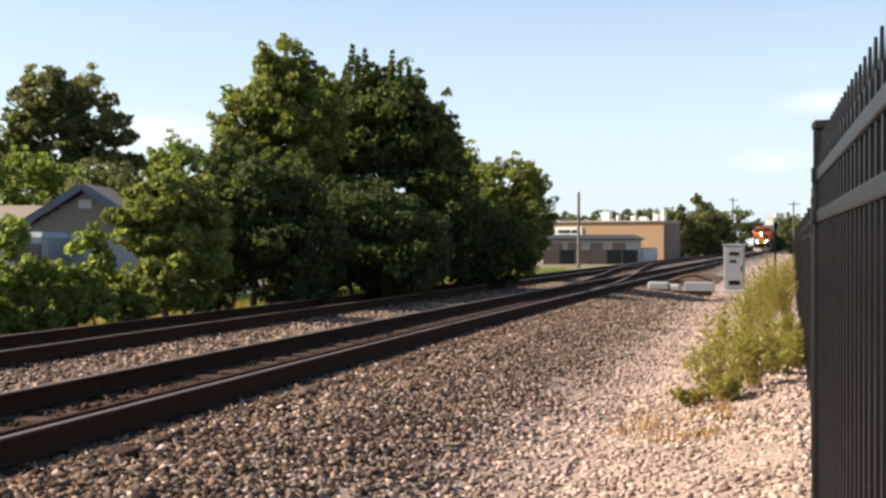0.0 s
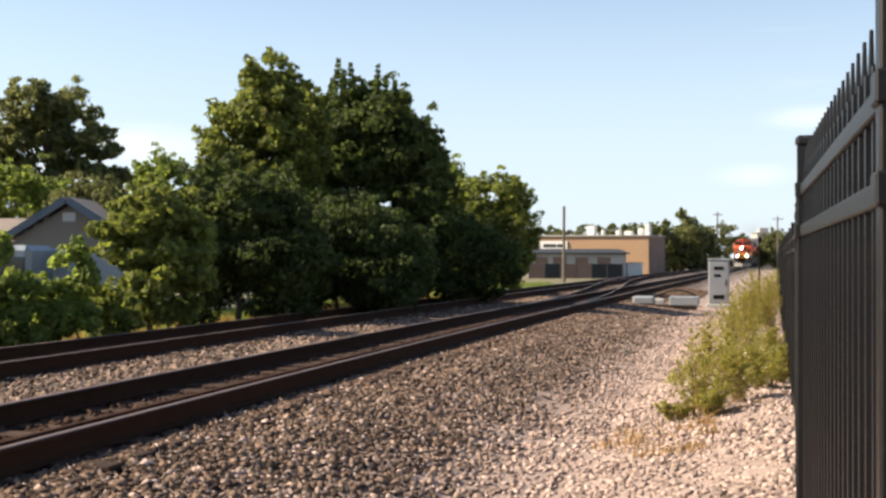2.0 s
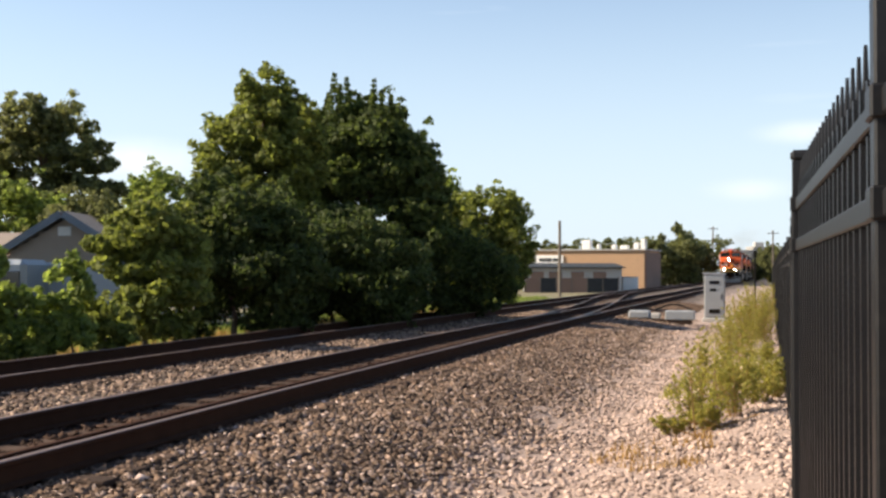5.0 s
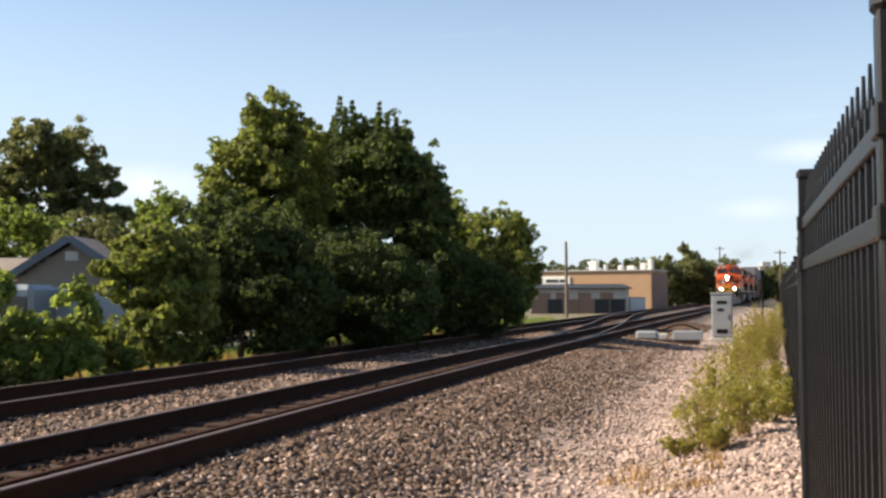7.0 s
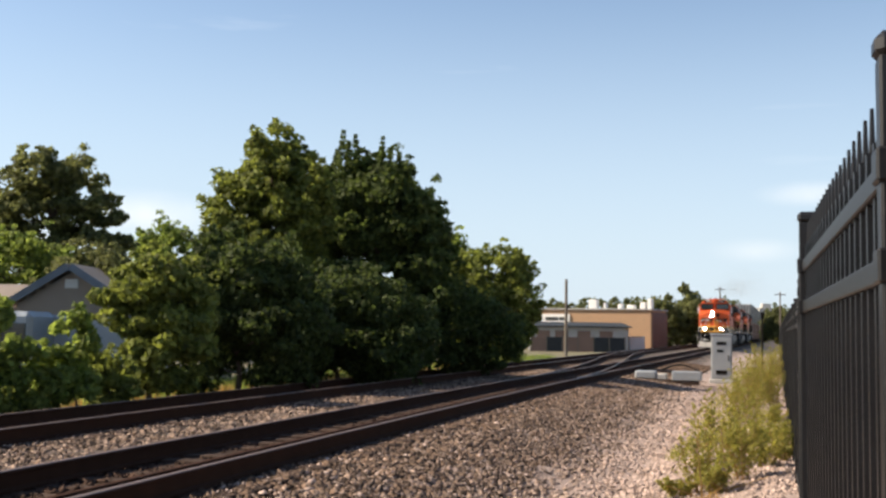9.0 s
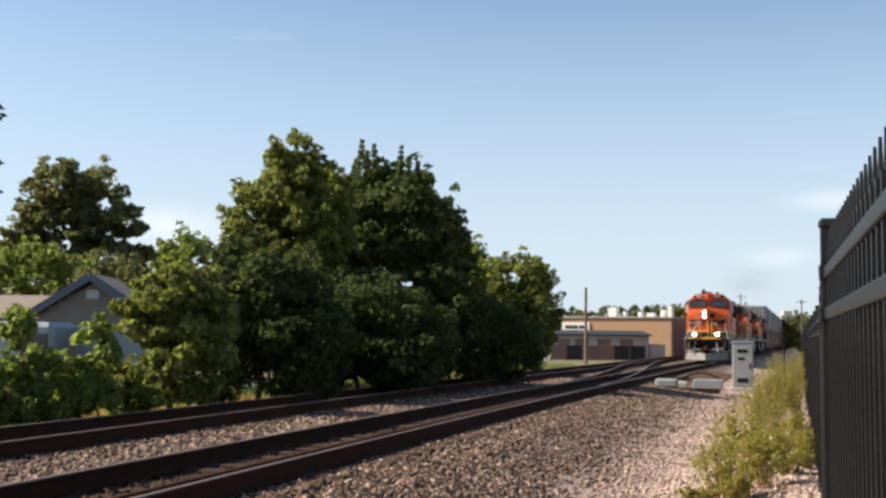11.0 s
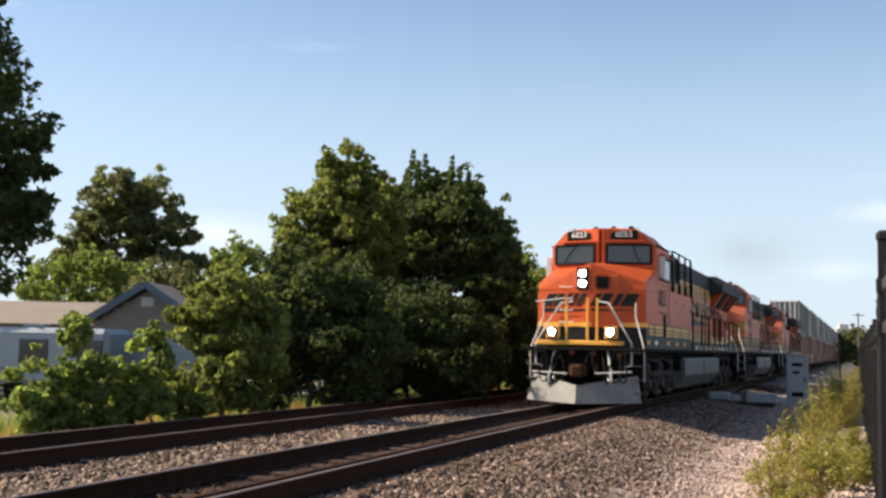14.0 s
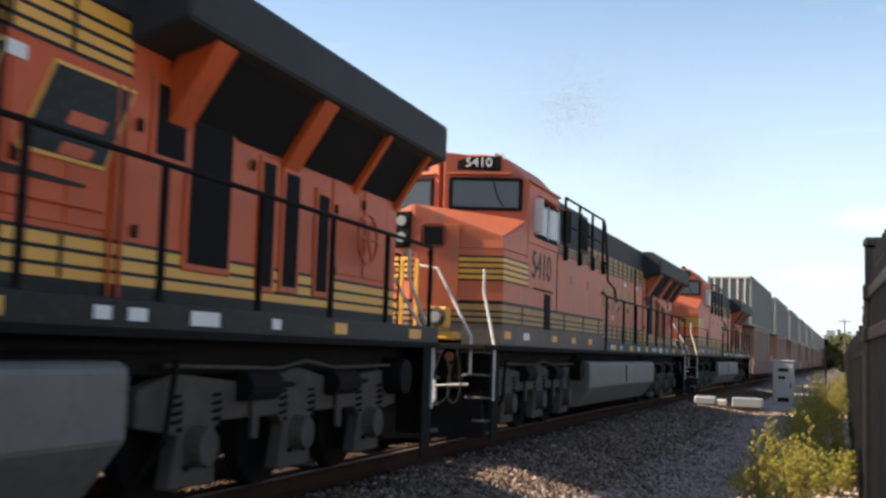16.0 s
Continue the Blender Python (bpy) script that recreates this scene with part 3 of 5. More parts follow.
build_tree("maple_bush", spot(-0.250, 23), 3.15, 2.1, [(-0.1, 0, 0.78, 0.34, 0.4, 0.17), (-0.36, 0, 0.72, 0.2, 0.3, 0.1), (0.12, 0, 0.42, 0.46, 0.4, 0.34), (-0.12, 0, 0.5, 0.34, 0.3, 0.2), (0.3, 0, 0.62, 0.25, 0.3, 0.2)], LEAF_MAPLE,
           "bright green young maple beside the track", 16, per=108, clumps=135, clump_r=0.30, leafsize=0.09, trunk_r=0.07, category="bush")
build_tree("roadside_shrub", spot(-0.322, 19.6), 1.95, 0.75, [(0, 0, 0.62, 0.42, 0.4, 0.36), (0.1, 0, 0.3, 0.4, 0.4, 0.25)], LEAF_LIGHT,
           "leafy light green shrub by the far track", 170, per=70, clumps=30, clump_r=0.2, leafsize=0.075, trunk_r=0.025, category="bush", group="shrubs by the far track")
build_tree("roadside_shrub", spot(-0.342, 19.4), 1.25, 0.7, [(0, 0, 0.62, 0.42, 0.4, 0.36), (0.1, 0, 0.3, 0.4, 0.4, 0.25)], LEAF_LIGHT,
           "leafy light green shrub by the far track", 171, per=70, clumps=20, clump_r=0.2, leafsize=0.075, trunk_r=0.025, category="bush", group="shrubs by the far track")
build_tree("roadside_shrub", spot(-0.392, 18.7), 2.1, 0.62, [(0, 0, 0.62, 0.42, 0.4, 0.36), (0.1, 0, 0.3, 0.4, 0.4, 0.25)], LEAF_LIGHT,
           "leafy light green shrub by the far track", 172, per=70, clumps=28, clump_r=0.2, leafsize=0.075, trunk_r=0.025, category="bush", group="shrubs by the far track")
build_tree("roadside_shrub", spot(-0.372, 18.9), 1.7, 0.45, [(0, 0, 0.62, 0.42, 0.4, 0.36), (0.1, 0, 0.3, 0.4, 0.4, 0.25)], LEAF_LIGHT,
           "thin light green sapling by the far track", 173, per=70, clumps=16, clump_r=0.2, leafsize=0.075, trunk_r=0.025, category="bush", group="shrubs by the far track")
build_tree("roadside_shrub", spot(-0.292, 20.6), 1.25, 1.2, [(0, 0, 0.62, 0.42, 0.4, 0.36), (0.1, 0, 0.3, 0.4, 0.4, 0.25)], LEAF_MAPLE,
           "low green shrub by the far track", 174, per=70, clumps=34, clump_r=0.2, leafsize=0.075, trunk_r=0.025, category="bush", group="shrubs by the far track")
build_tree("roadside_shrub", spot(-0.36, 19.2), 0.8, 1.1, [(0, 0, 0.62, 0.42, 0.4, 0.36), (0.1, 0, 0.3, 0.4, 0.4, 0.25)], LEAF_MAPLE,
           "low green shrub by the far track", 175, per=70, clumps=24, clump_r=0.2, leafsize=0.075, trunk_r=0.025, category="bush", group="shrubs by the far track")
build_tree("roadside_shrub", spot(-0.43, 18), 1.4, 1, [(0, 0, 0.62, 0.42, 0.4, 0.36), (0.1, 0, 0.3, 0.4, 0.4, 0.25)], LEAF_LIGHT,
           "leafy light green shrub by the far track", 176, per=70, clumps=28, clump_r=0.2, leafsize=0.075, trunk_r=0.025, category="bush", group="shrubs by the far track")
build_tree("roadside_shrub", spot(-0.41, 18.4), 0.8, 1.1, [(0, 0, 0.62, 0.42, 0.4, 0.36), (0.1, 0, 0.3, 0.4, 0.4, 0.25)], LEAF_MAPLE,
           "low green shrub by the far track", 177, per=70, clumps=24, clump_r=0.2, leafsize=0.075, trunk_r=0.025, category="bush", group="shrubs by the far track")
build_tree("mulberry_tree", spot(0.052, 47), 5.5, 4.4, [(0.05, 0, 0.68, 0.42, 0.4, 0.28), (-0.25, 0, 0.5, 0.3, 0.3, 0.3), (0.25, 0, 0.42, 0.28, 0.3, 0.34), (0, 0, 0.25, 0.45, 0.4, 0.22)], LEAF_MAPLE,
           "rounded green tree at the end of the thicket", 22, per=108, clumps=221, clump_r=0.49, leafsize=0.11, trunk_r=0.14)
build_tree("slender_tree", spot(0.018, 58), 7.3, 2.4, [(0, 0, 0.78, 0.3, 0.3, 0.2), (0, 0, 0.5, 0.45, 0.4, 0.25)], LEAF_LIGHT,
           "slender light green tree behind the thicket", 23, per=79, clumps=102, clump_r=0.50, leafsize=0.13, trunk_r=0.12)
build_tree("oak_tree", spot(-0.345, 60), 11.9, 7.9, [(-0.08, 0, 0.84, 0.22, 0.3, 0.12), (0.16, 0, 0.82, 0.15, 0.3, 0.10), (-0.36, 0, 0.62, 0.13, 0.25, 0.07), (-0.22, 0, 0.70, 0.14, 0.3, 0.08), (0.08, 0, 0.66, 0.16, 0.3, 0.08), (0.34, 0, 0.67, 0.12, 0.3, 0.07), (0.30, 0, 0.52, 0.22, 0.3, 0.09), (-0.1, 0, 0.52, 0.34, 0.3, 0.10), (-0.38, 0, 0.50, 0.16, 0.3, 0.1), (0.40, 0, 0.42, 0.14, 0.3, 0.08)], LEAF_FAR,
           "tall open-crowned oak behind the house", 24, per=95, clumps=215, clump_r=0.60, leafsize=0.16, trunk_r=0.3)
build_tree("yard_tree", spot(-0.385, 52), 6.3, 6.2, [(0, 0, 0.6, 0.5, 0.4, 0.36), (0.4, 0, 0.45, 0.3, 0.3, 0.3)], LEAF_LIGHT,
           "yellow-green tree over the house roof", 25, per=79, clumps=204, clump_r=0.59, leafsize=0.13, trunk_r=0.16)
build_tree("willow_tree", spot(-0.243, 72), 8.7, 5.0, [(0, 0, 0.68, 0.5, 0.4, 0.3), (0, 0, 0.4, 0.5, 0.4, 0.3)], LEAF_LIGHT,
           "pale green feathery willow in the yard", 26, per=79, clumps=187, clump_r=0.59, leafsize=0.15, trunk_r=0.2)
build_tree("yard_tree", spot(-0.3, 46), 5.0, 4.6, [(0, 0, 0.6, 0.5, 0.4, 0.36)], LEAF_FAR,
           "green tree behind the house gable", 27, per=79, clumps=153, clump_r=0.55, leafsize=0.12, trunk_r=0.14)
# crown seen in shade: that shade is put into the leaf colour
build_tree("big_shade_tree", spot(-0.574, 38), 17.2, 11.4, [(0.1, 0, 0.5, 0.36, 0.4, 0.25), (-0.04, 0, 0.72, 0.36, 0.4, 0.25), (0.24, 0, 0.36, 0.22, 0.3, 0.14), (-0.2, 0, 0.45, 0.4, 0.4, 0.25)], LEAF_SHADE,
           "big shade tree beyond the tracks, its shade put into the leaf green", 28, per=130, clumps=330, clump_r=0.85, leafsize=0.16, trunk_r=0.4)
for i, (r, y, h, w) in enumerate([(0.225, 150, 8.6, 8.5), (0.20, 165, 6.6, 7.0), (0.243, 170, 7.6, 6.0), (0.272, 300, 11.6, 11.0), (0.105, 230, 9.2, 12), (0.13, 225, 8.8, 12), (0.16, 235, 10.0, 13), (0.182, 240, 9.8, 12), (0.20, 235, 9.4, 11), (0.085, 235, 9.0, 12), (0.318, 210, 7.5, 5.0)]):
    build_tree("distant_tree", spot(r, y), h, w, [(0, 0, 0.58, 0.5, 0.5, 0.38), (0.2, 0, 0.35, 0.4, 0.4, 0.33), (-0.25, 0, 0.32, 0.38, 0.4, 0.32)], LEAF_FAR,
               "round grey-green tree in the distance", 40 + i, per=64, clumps=119, clump_r=1.00, leafsize=0.32, trunk_r=0.25, group="trees in the distance")

# ---- buildings ----
def build_warehouse():
    y0 = 120.0
    b = thing("warehouse", pose(24.2, y0, 0, 0, 0, -25), "low tan block warehouse with a white sign band and roof vents", "building")
    xl, xr, top = -32.0, 0.0, 4.35
    part("wall", box(((xl + xr) / 2, 3.5, top / 2), (xr - xl, 7, top), 0.05), TAN, b)
    # end wall slab: the shaded side of the tan wall, put into a darker colour
    part("wall", box((xr + 0.06, 3.6, top / 2 - 0.1), (0.2, 7, top - 0.3), 0.03), SHADE_PANEL_BROWN, b, "side wall with its shade put into a darker brown")
    part("roof", box(((xl + xr) / 2, 3.5, top + 0.05), (xr - xl + 0.4, 7.4, 0.16), 0.03), SHED, b, "pale flat roof edge")
    sg = part("sign", box((-12.6, -0.1, 3.35), (6.6, 0.12, 0.95), 0.02), WHITE, b, "white sign board with dark marks")
    for x, w in ((-14.6, 1.4), (-13.0, 0.8), (-11.4, 1.5), (-10.2, 0.6)):
        part("sign_bar", box((x, -0.18, 3.3), (w, 0.04, 0.35)), ROOFGREY, sg, "dark lettering bar")
    for x, h, w in ((-7.4, 1.1, 1.0), (-4.2, 0.6, 0.5), (-1.6, 0.8, 0.6), (-0.8, 1.2, 0.5), (-6.0, 0.7, 0.3), (-3.0, 0.5, 0.9)):
        part("roof_vent", box((x, 3, top + 0.1 + h / 2), (w, 0.9, h), 0.08), WHITE, b, "white roof vent")
    for x in (-22.0, -17.0, -3.5):
        part("window", box((x, -0.03, 1.9), (1.6, 0.08, 1.0), 0.02), GLASS, b)
    s = thing("lean_to_shed", pose(0, y0 - 9, 0), "low pale metal shed in front of the warehouse", "shed")
    part("wall", box((14.8, 0, 1.15), (9.6, 5.0, 2.3), 0.04), SHED, s)
    part("roof", prism([(-2.9, 2.3), (2.9, 2.75), (2.9, 2.85), (-2.9, 2.4)], "x", 9.7, 19.9), ROOFGREY, s)
    for x in (11.2, 13.0, 15.2, 17.4):
        part("door", box((x, -2.53, 1.0), (1.3, 0.06, 1.9), 0.02), SHADE_PANEL_BROWN, s, "dark shed opening")
    c = thing("storage_bin", pose(21.0, y0 - 8, 0), "cream metal storage bin", "bin")
    part("body", box((0, 0, 0.7), (1.6, 1.4, 1.4), 0.06), WHITE, c)
    part("lid", box((0, 0, 1.43), (1.7, 1.5, 0.08), 0.02), SHED, c)
    f = thing("yard_fence", pose(0, y0 - 22, 0), "dark screened yard fence by the tracks", "fence")
    for x in np.arange(9.0, 17.6, 1.4):
        part("post", box((x, 0, 0.75), (0.09, 0.09, 1.5)), POLEWOOD, f)
        if x < 16.5:
            part("panel", box((x + 0.7, 0, 0.72), (1.3, 0.04, 1.3), 0.01), SHADE_PANEL_BROWN if int(x) % 2 else ROOFGREY, f)


def build_house():
    h = thing("house", pose(0, 42, 0), "beige single-storey house with a gable end and shingle roof", "house")
    ax, az, el, er, ez = -13.7, 3.97, -16.0, -11.4, 2.5
    part("wall", prism([(el + 0.25, 0), (er - 0.25, 0), (er - 0.25, ez + 0.1), (ax, az - 0.12), (el + 0.25, ez + 0.1)], "y", 0, 8), HOUSEWALL, h)
    for sx in (el, er):
        d = Vector((ax - sx, az - ez))
        n = Vector((-d.y, d.x)).normalized() * (0.22 if sx < ax else -0.22)
        part("roof", prism([(sx, ez), (ax, az), (ax + n.x, az + n.y), (sx + n.x, ez + n.y)], "y", -0.4, 8.4), SHINGLE, h)
        part("fascia", prism([(sx, ez - 0.06), (ax, az - 0.06), (ax + n.x, az + n.y), (sx + n.x, ez + n.y)], "y", -0.47, -0.41), FASCIA, h, "blue-grey gable board")
    part("gable_vent", box((ax, -0.03, 3.4), (0.5, 0.06, 0.35), 0.02), WHITE, h)
    for z in np.arange(0.4, 3.3, 0.24):
        part("siding_board", box((ax, -0.02, z), (4.0 if z < 2.5 else max(0.3, 4.4 * (3.95 - z) / 1.5), 0.02, 0.225)), HOUSEWALL, h)
    win = part("window", box((ax + 1.1, -0.05, 1.4), (1.6, 0.08, 1.3), 0.02), CAMPER, h, "blue-grey garage door")
    wing = part("wing_wall", box((-21.0, 4.5, 1.2), (9.5, 5.0, 2.4)), HOUSEWALL, h)
    part("wing_roof", prism([(1.6, 2.35), (4.5, 3.35), (7.4, 2.35), (7.4, 2.5), (4.5, 3.5), (1.6, 2.5)], "x", -26.0, -14.5), SHINGLE, h)
    c = thing("camper_trailer", pose(0, 34, 0), "pale blue-grey camper trailer parked beside the house", "camper")
    part("body", box((-14.6, 0, 1.35), (5.4, 2.2, 1.75), 0.16), CAMPER, c)
    for x, w in ((-12.45, 0.8), (-14.2, 0.9), (-16.0, 0.9)):
        part("window", box((x, -1.11, 1.5), (w, 0.05, 0.75), 0.02), GLASS, c, "dark window")
    part("roof_vent", box((-14.6, 0, 2.29), (0.7, 0.5, 0.12), 0.03), SHED, c)
    part("stripe", box((-14.6, -1.115, 0.95), (5.0, 0.02, 0.12)), FASCIA, c)
    for x in (-13.9, -14.8):
        bm = bmesh.new()
        add_tube(bm, (x, -1.0, 0.33), (x, -0.75, 0.33), 0.33, seg=18)
        part("wheel", bm, UNDER, c)
    part("chassis", box((-14.6, 0, 0.44), (5.6, 1.8, 0.12)), UNDER, c)
    g = thing("utility_trailer", pose(0, 36, 0), "grey-blue enclosed trailer by the house", "trailer")
    part("body", box((-10.9, 0, 1.4), (2.9, 2.0, 1.5), 0.08), CAMPER, g)
    part("chassis", box((-10.9, 0, 0.55), (3.1, 1.7, 0.14)), UNDER, g)
    for x in (-11.4, -10.5):
        bm = bmesh.new()
        add_tube(bm, (x, -0.95, 0.3), (x, -0.75, 0.3), 0.3, seg=16)
        part("wheel", bm, UNDER, g)


build_warehouse()
build_house()

def utility_pole(r, y, top, rad, arms):
    p = thing("utility_pole", pose(r * y, y, 0), "grey weathered wooden utility pole", "pole", "utility poles")
    bm = bmesh.new()
    add_tube(bm, (0, 0, -0.2), (0, 0, top), rad, rad * 0.75, 10)
    part("pole", bm, POLEWOOD, p)
    if arms:
        part("crossarm", box((0, -0.12, top - 0.5), (1.9, 0.1, 0.12)), POLEWOOD, p)
        for x in (-0.8, -0.3, 0.3, 0.8):
            part("insulator", box((x, -0.12, top - 0.38), (0.09, 0.09, 0.14), 0.02), CABINET, p)


utility_pole(0.1237, 85, 5.9, 0.14, False)
utility_pole(0.2645, 205, 10.6, 0.16, True)
utility_pole(0.3197, 180, 8.9, 0.15, True)

rb = thing("trackside_building", pose(92.5, 300, 0), "tall grey-white flat-roofed building beside the distant line", "building")
part("wall", box((0, 0, 4.4), (6.2, 6, 8.8), 0.06), CONCRETE, rb)
part("roof", box((0, 0, 8.9), (6.6, 6.4, 0.3), 0.05), CONCRETE, rb)
part("chimney", box((-0.6, 0, 9.6), (2.4, 2.0, 1.4), 0.05), CONCRETE, rb)
for x in (-2.0, 0.0, 2.0):
    part("window", box((x, -3.02, 6.9), (1.0, 0.08, 1.3), 0.02), GLASS, rb)

# ---- trackside equipment ----
def build_cabinet():
    c = thing("signal_cabinet", pose(10.95, 41.2, 0, 0, 0, -16), "weathered aluminium signal cabinet standing on gravel", "cabinet")
    part("body", box((0, 0, 0.97), (0.76, 0.6, 1.66), 0.02), CABINET, c)
    part("roof", box((0, 0, 1.83), (0.84, 0.68, 0.07), 0.02), CABINET, c)
    part("base", box((0, 0, 0.08), (0.9, 0.74, 0.16), 0.02), CONCRETE, c)
    d = part("door", box((0, -0.315, 0.97), (0.68, 0.03, 1.5), 0.01), CABINET, c)
    part("handle", box((0.26, -0.345, 0.95), (0.04, 0.03, 0.22), 0.008), UNDER, d)
    part("vent", box((0, -0.335, 0.42), (0.4, 0.02, 0.16), 0.005), UNDER, d)
    part("vent", box((0, -0.335, 1.5), (0.36, 0.02, 0.12), 0.005), GRILLE, d)
    part("label_plate", box((-0.05, -0.336, 1.22), (0.24, 0.012, 0.1)), GRILLE, d)
    return c


build_cabinet()


def build_switch_machine():
    s = thing("switch_machine", pose(8.2, 38.3, 0.14, 0, 0, -17), "grey cast switch machine with cover on timber beside the rail", "switch machine")
    part("base", box((0, 0, 0.02), (2.3, 0.5, 0.16), 0.02), TIE, s)
    part("motor_case", box((-0.65, 0, 0.25), (0.75, 0.45, 0.3), 0.06), CABINET, s, "pale worn motor case")
    part("motor_case", box((-0.1, 0, 0.2), (0.35, 0.4, 0.22), 0.04), CONCRETE, s)
    part("cover", box((0.75, 0, 0.24), (1.0, 0.55, 0.32), 0.03), CABINET, s, "grey sheet-metal cover")
    pts = [Vector((-0.1 + 0.09 * i, -0.1, 0.42 + 0.2 * math.sin(i / 14 * math.pi))) for i in range(15)]
    part("conduit", tube(pts, 0.03), UNDER, s, "black conduit")
    part("throw_rod", tube([(-1.9, 0, 0.08), (-1.0, 0, 0.1)], 0.025), RAIL_RUST, s)


build_switch_machine()
sp = thing("marker_post", pose(15.15, 50, 0), "thin dark steel marker post in the weeds", "post")
bm = bmesh.new()
add_tube(bm, (0, 0, -0.1), (0, 0, 2.85), 0.045, seg=8)
part("post", bm, UNDER, sp)
part("plate", box((0, -0.05, 2.72), (0.16, 0.02, 0.3)), UNDER, sp)

# ---- weeds ----
def build_weed(place, h, w, seed, stems=16, label="feathery yellow-green weed growing in gravel"):
    rng = np.random.default_rng(seed)
    place = Vector((place.x, place.y, ground_at(place.x, place.y)))
    t = thing("tall_weed", Matrix.Translation(place), label, "weed", "weeds by the fence")
    bm = bmesh.new()
    cs, rs = [], []
    for i in range(stems):
        a, r = rng.random() * 6.283, w * 0.5 * rng.random() ** 0.6
        hh = h * (0.55 + 0.45 * rng.random()) * (1 - 0.35 * (r / (w * 0.5)))
        tip = Vector((r * math.cos(a), r * math.sin(a), hh))
        root = Vector((0.3 * tip.x, 0.3 * tip.y, 0))
        add_tube(bm, root, tip, 0.007, 0.003, 5)
        for k in range(9):
            u = 0.14 + 0.86 * k / 8
            c = root.lerp(tip, u)
            ang, reach = rng.random() * 6.283, 0.20 * h * (1.12 - u) + 0.03
            end = c + Vector((reach * math.cos(ang), reach * math.sin(ang), 0.75 * reach))
            add_tube(bm, c, end, 0.003, 0.0015, 3)
            for v in (0.0, 0.35, 0.7, 1.0):
                cs.append(tuple(c.lerp(end, v)))
                rs.append(0.022 + 0.02 * (1 - u))
    part("stem", bm, STRAW, t)["kind"] = "stuff"
    V, F = leaf_cloud(rng, cs, rs, 4, 0.021, 0.4)
    V[:, 2] = np.maximum(V[:, 2], 0.01)
    raw_mesh("leaves", V, F, WEED, t)
    return t


for i, (r, y, h, w, n) in enumerate([(0.226, 13.6, 0.36, 0.6, 7), (0.243, 13.6, 1.15, 0.45, 9), (0.258, 13.3, 0.66, 0.6, 10), (0.285, 14.0, 1.2, 0.7, 14), (0.306, 15.0, 0.8, 0.7, 13), (0.324, 15.5, 0.75, 0.6, 12), (0.252, 15.5, 1.35, 0.4, 7), (0.272, 16.5, 1.0, 0.8, 10),
                                     (0.283, 23.0, 1.3, 1.1, 16), (0.292, 27.0, 1.6, 1.2, 18), (0.303, 30.0, 1.75, 1.3, 18), (0.313, 27.0, 1.6, 1.1, 16), (0.296, 36.0, 1.7, 1.4, 16), (0.308, 40.0, 1.9, 1.5, 16), (0.318, 44.0, 2.0, 1.5, 14), (0.3, 55.0, 2.0, 2.0, 14), (0.312, 22.0, 0.5, 1.4, 16), (0.300, 19.0, 0.45, 1.3, 14)]):
    build_weed(spot(r, y), h, w, 100 + i, n)


def dry_stalk(x, y, seed):
    rng = random.Random(seed)
    t = thing("dry_stalk", pose(x, y, ground_at(x, y)), "dry straw-coloured stalk lying over gravel", "weed", "dry stalks")
    bm = bmesh.new()
    for i in range(5):
        a = rng.uniform(-1.2, 1.2) - math.pi / 2 * (i > 0)
        L = rng.uniform(0.3, 0.7)
        add_tube(bm, (0, 0, 0.02), (L * math.cos(a), L * math.sin(a) * 0.6, rng.uniform(0.03, 0.3)), 0.009, 0.004, 5)
    add_tube(bm, (0, 0, 0), (-0.06, 0.02, 0.75), 0.012, 0.005, 6)
    part("stalk", bm, STRAW, t)


dry_stalk(3.58, 13.25, 1)
dry_stalk(3.2, 12.9, 2)

def grass_strip(name, count, s_rng, d_rng, h, mat, label, seed):
    """Blades of grass strewn in tufts over a stretch of the line's side."""
    rng = np.random.default_rng(seed)
    tufts = max(1, count // 14)
    s = np.repeat(rng.uniform(*s_rng, tufts), 14)
    d = np.repeat(rng.uniform(*d_rng, tufts), 14)
    n = len(s)
    x0, y0 = np.interp(s, LS, LX), np.interp(s, LS, LY)
    a = np.arctan2(np.interp(s + 2, LS, LX) - np.interp(s - 2, LS, LX), np.interp(s + 2, LS, LY) - np.interp(s - 2, LS, LY))
    x = x0 + d * np.cos(a) + rng.normal(0, 0.09, n)
    y = y0 - d * np.sin(a) + rng.normal(0, 0.09, n)
    z = ground_height(s, d)
    hh = h * (0.4 + 0.8 * rng.random(n))
    ang = rng.random(n) * 6.283
    lean = hh * 0.45 * rng.random(n)
    w = 0.012
    p = np.stack([x, y, z - 0.01], -1)
    side = np.stack([np.cos(ang), np.sin(ang), np.zeros(n)], -1) * w
    tip = p + np.stack([-np.sin(ang) * lean, np.cos(ang) * lean, hh], -1)
    V = np.stack([p - side, p + side, tip], 1).reshape(-1, 3)
    F = np.arange(n * 3).reshape(-1, 3)
    tagged(raw_mesh(name, V, F, mat), label, "grass", kind="stuff")


grass_strip("grass", 26000, (8, 75), (-11.5, -8.0), 0.35, LEAF_LIGHT, "rough green grass along the far side of the tracks", 61)
grass_strip("grass", 7000, (8, 60), (-9.5, -7.6), 0.28, STRAW, "dry straw grass along the far side of the tracks", 62)
grass_strip("grass", 5000, (20, 60), (4.6, 6.2), 0.22, WEED, "yellow-green grass in the gravel by the fence", 63)
grass_strip("grass", 420, (13.0, 15.0), (4.3, 5.6), 0.12, STRAW, "dry straw grass in the gravel by the fence", 64)

# ---- steel fence ----
FENCE = [(-0.70, -3.12), (0.0, -0.78), (0.672, 1.56), (1.345, 3.90)]
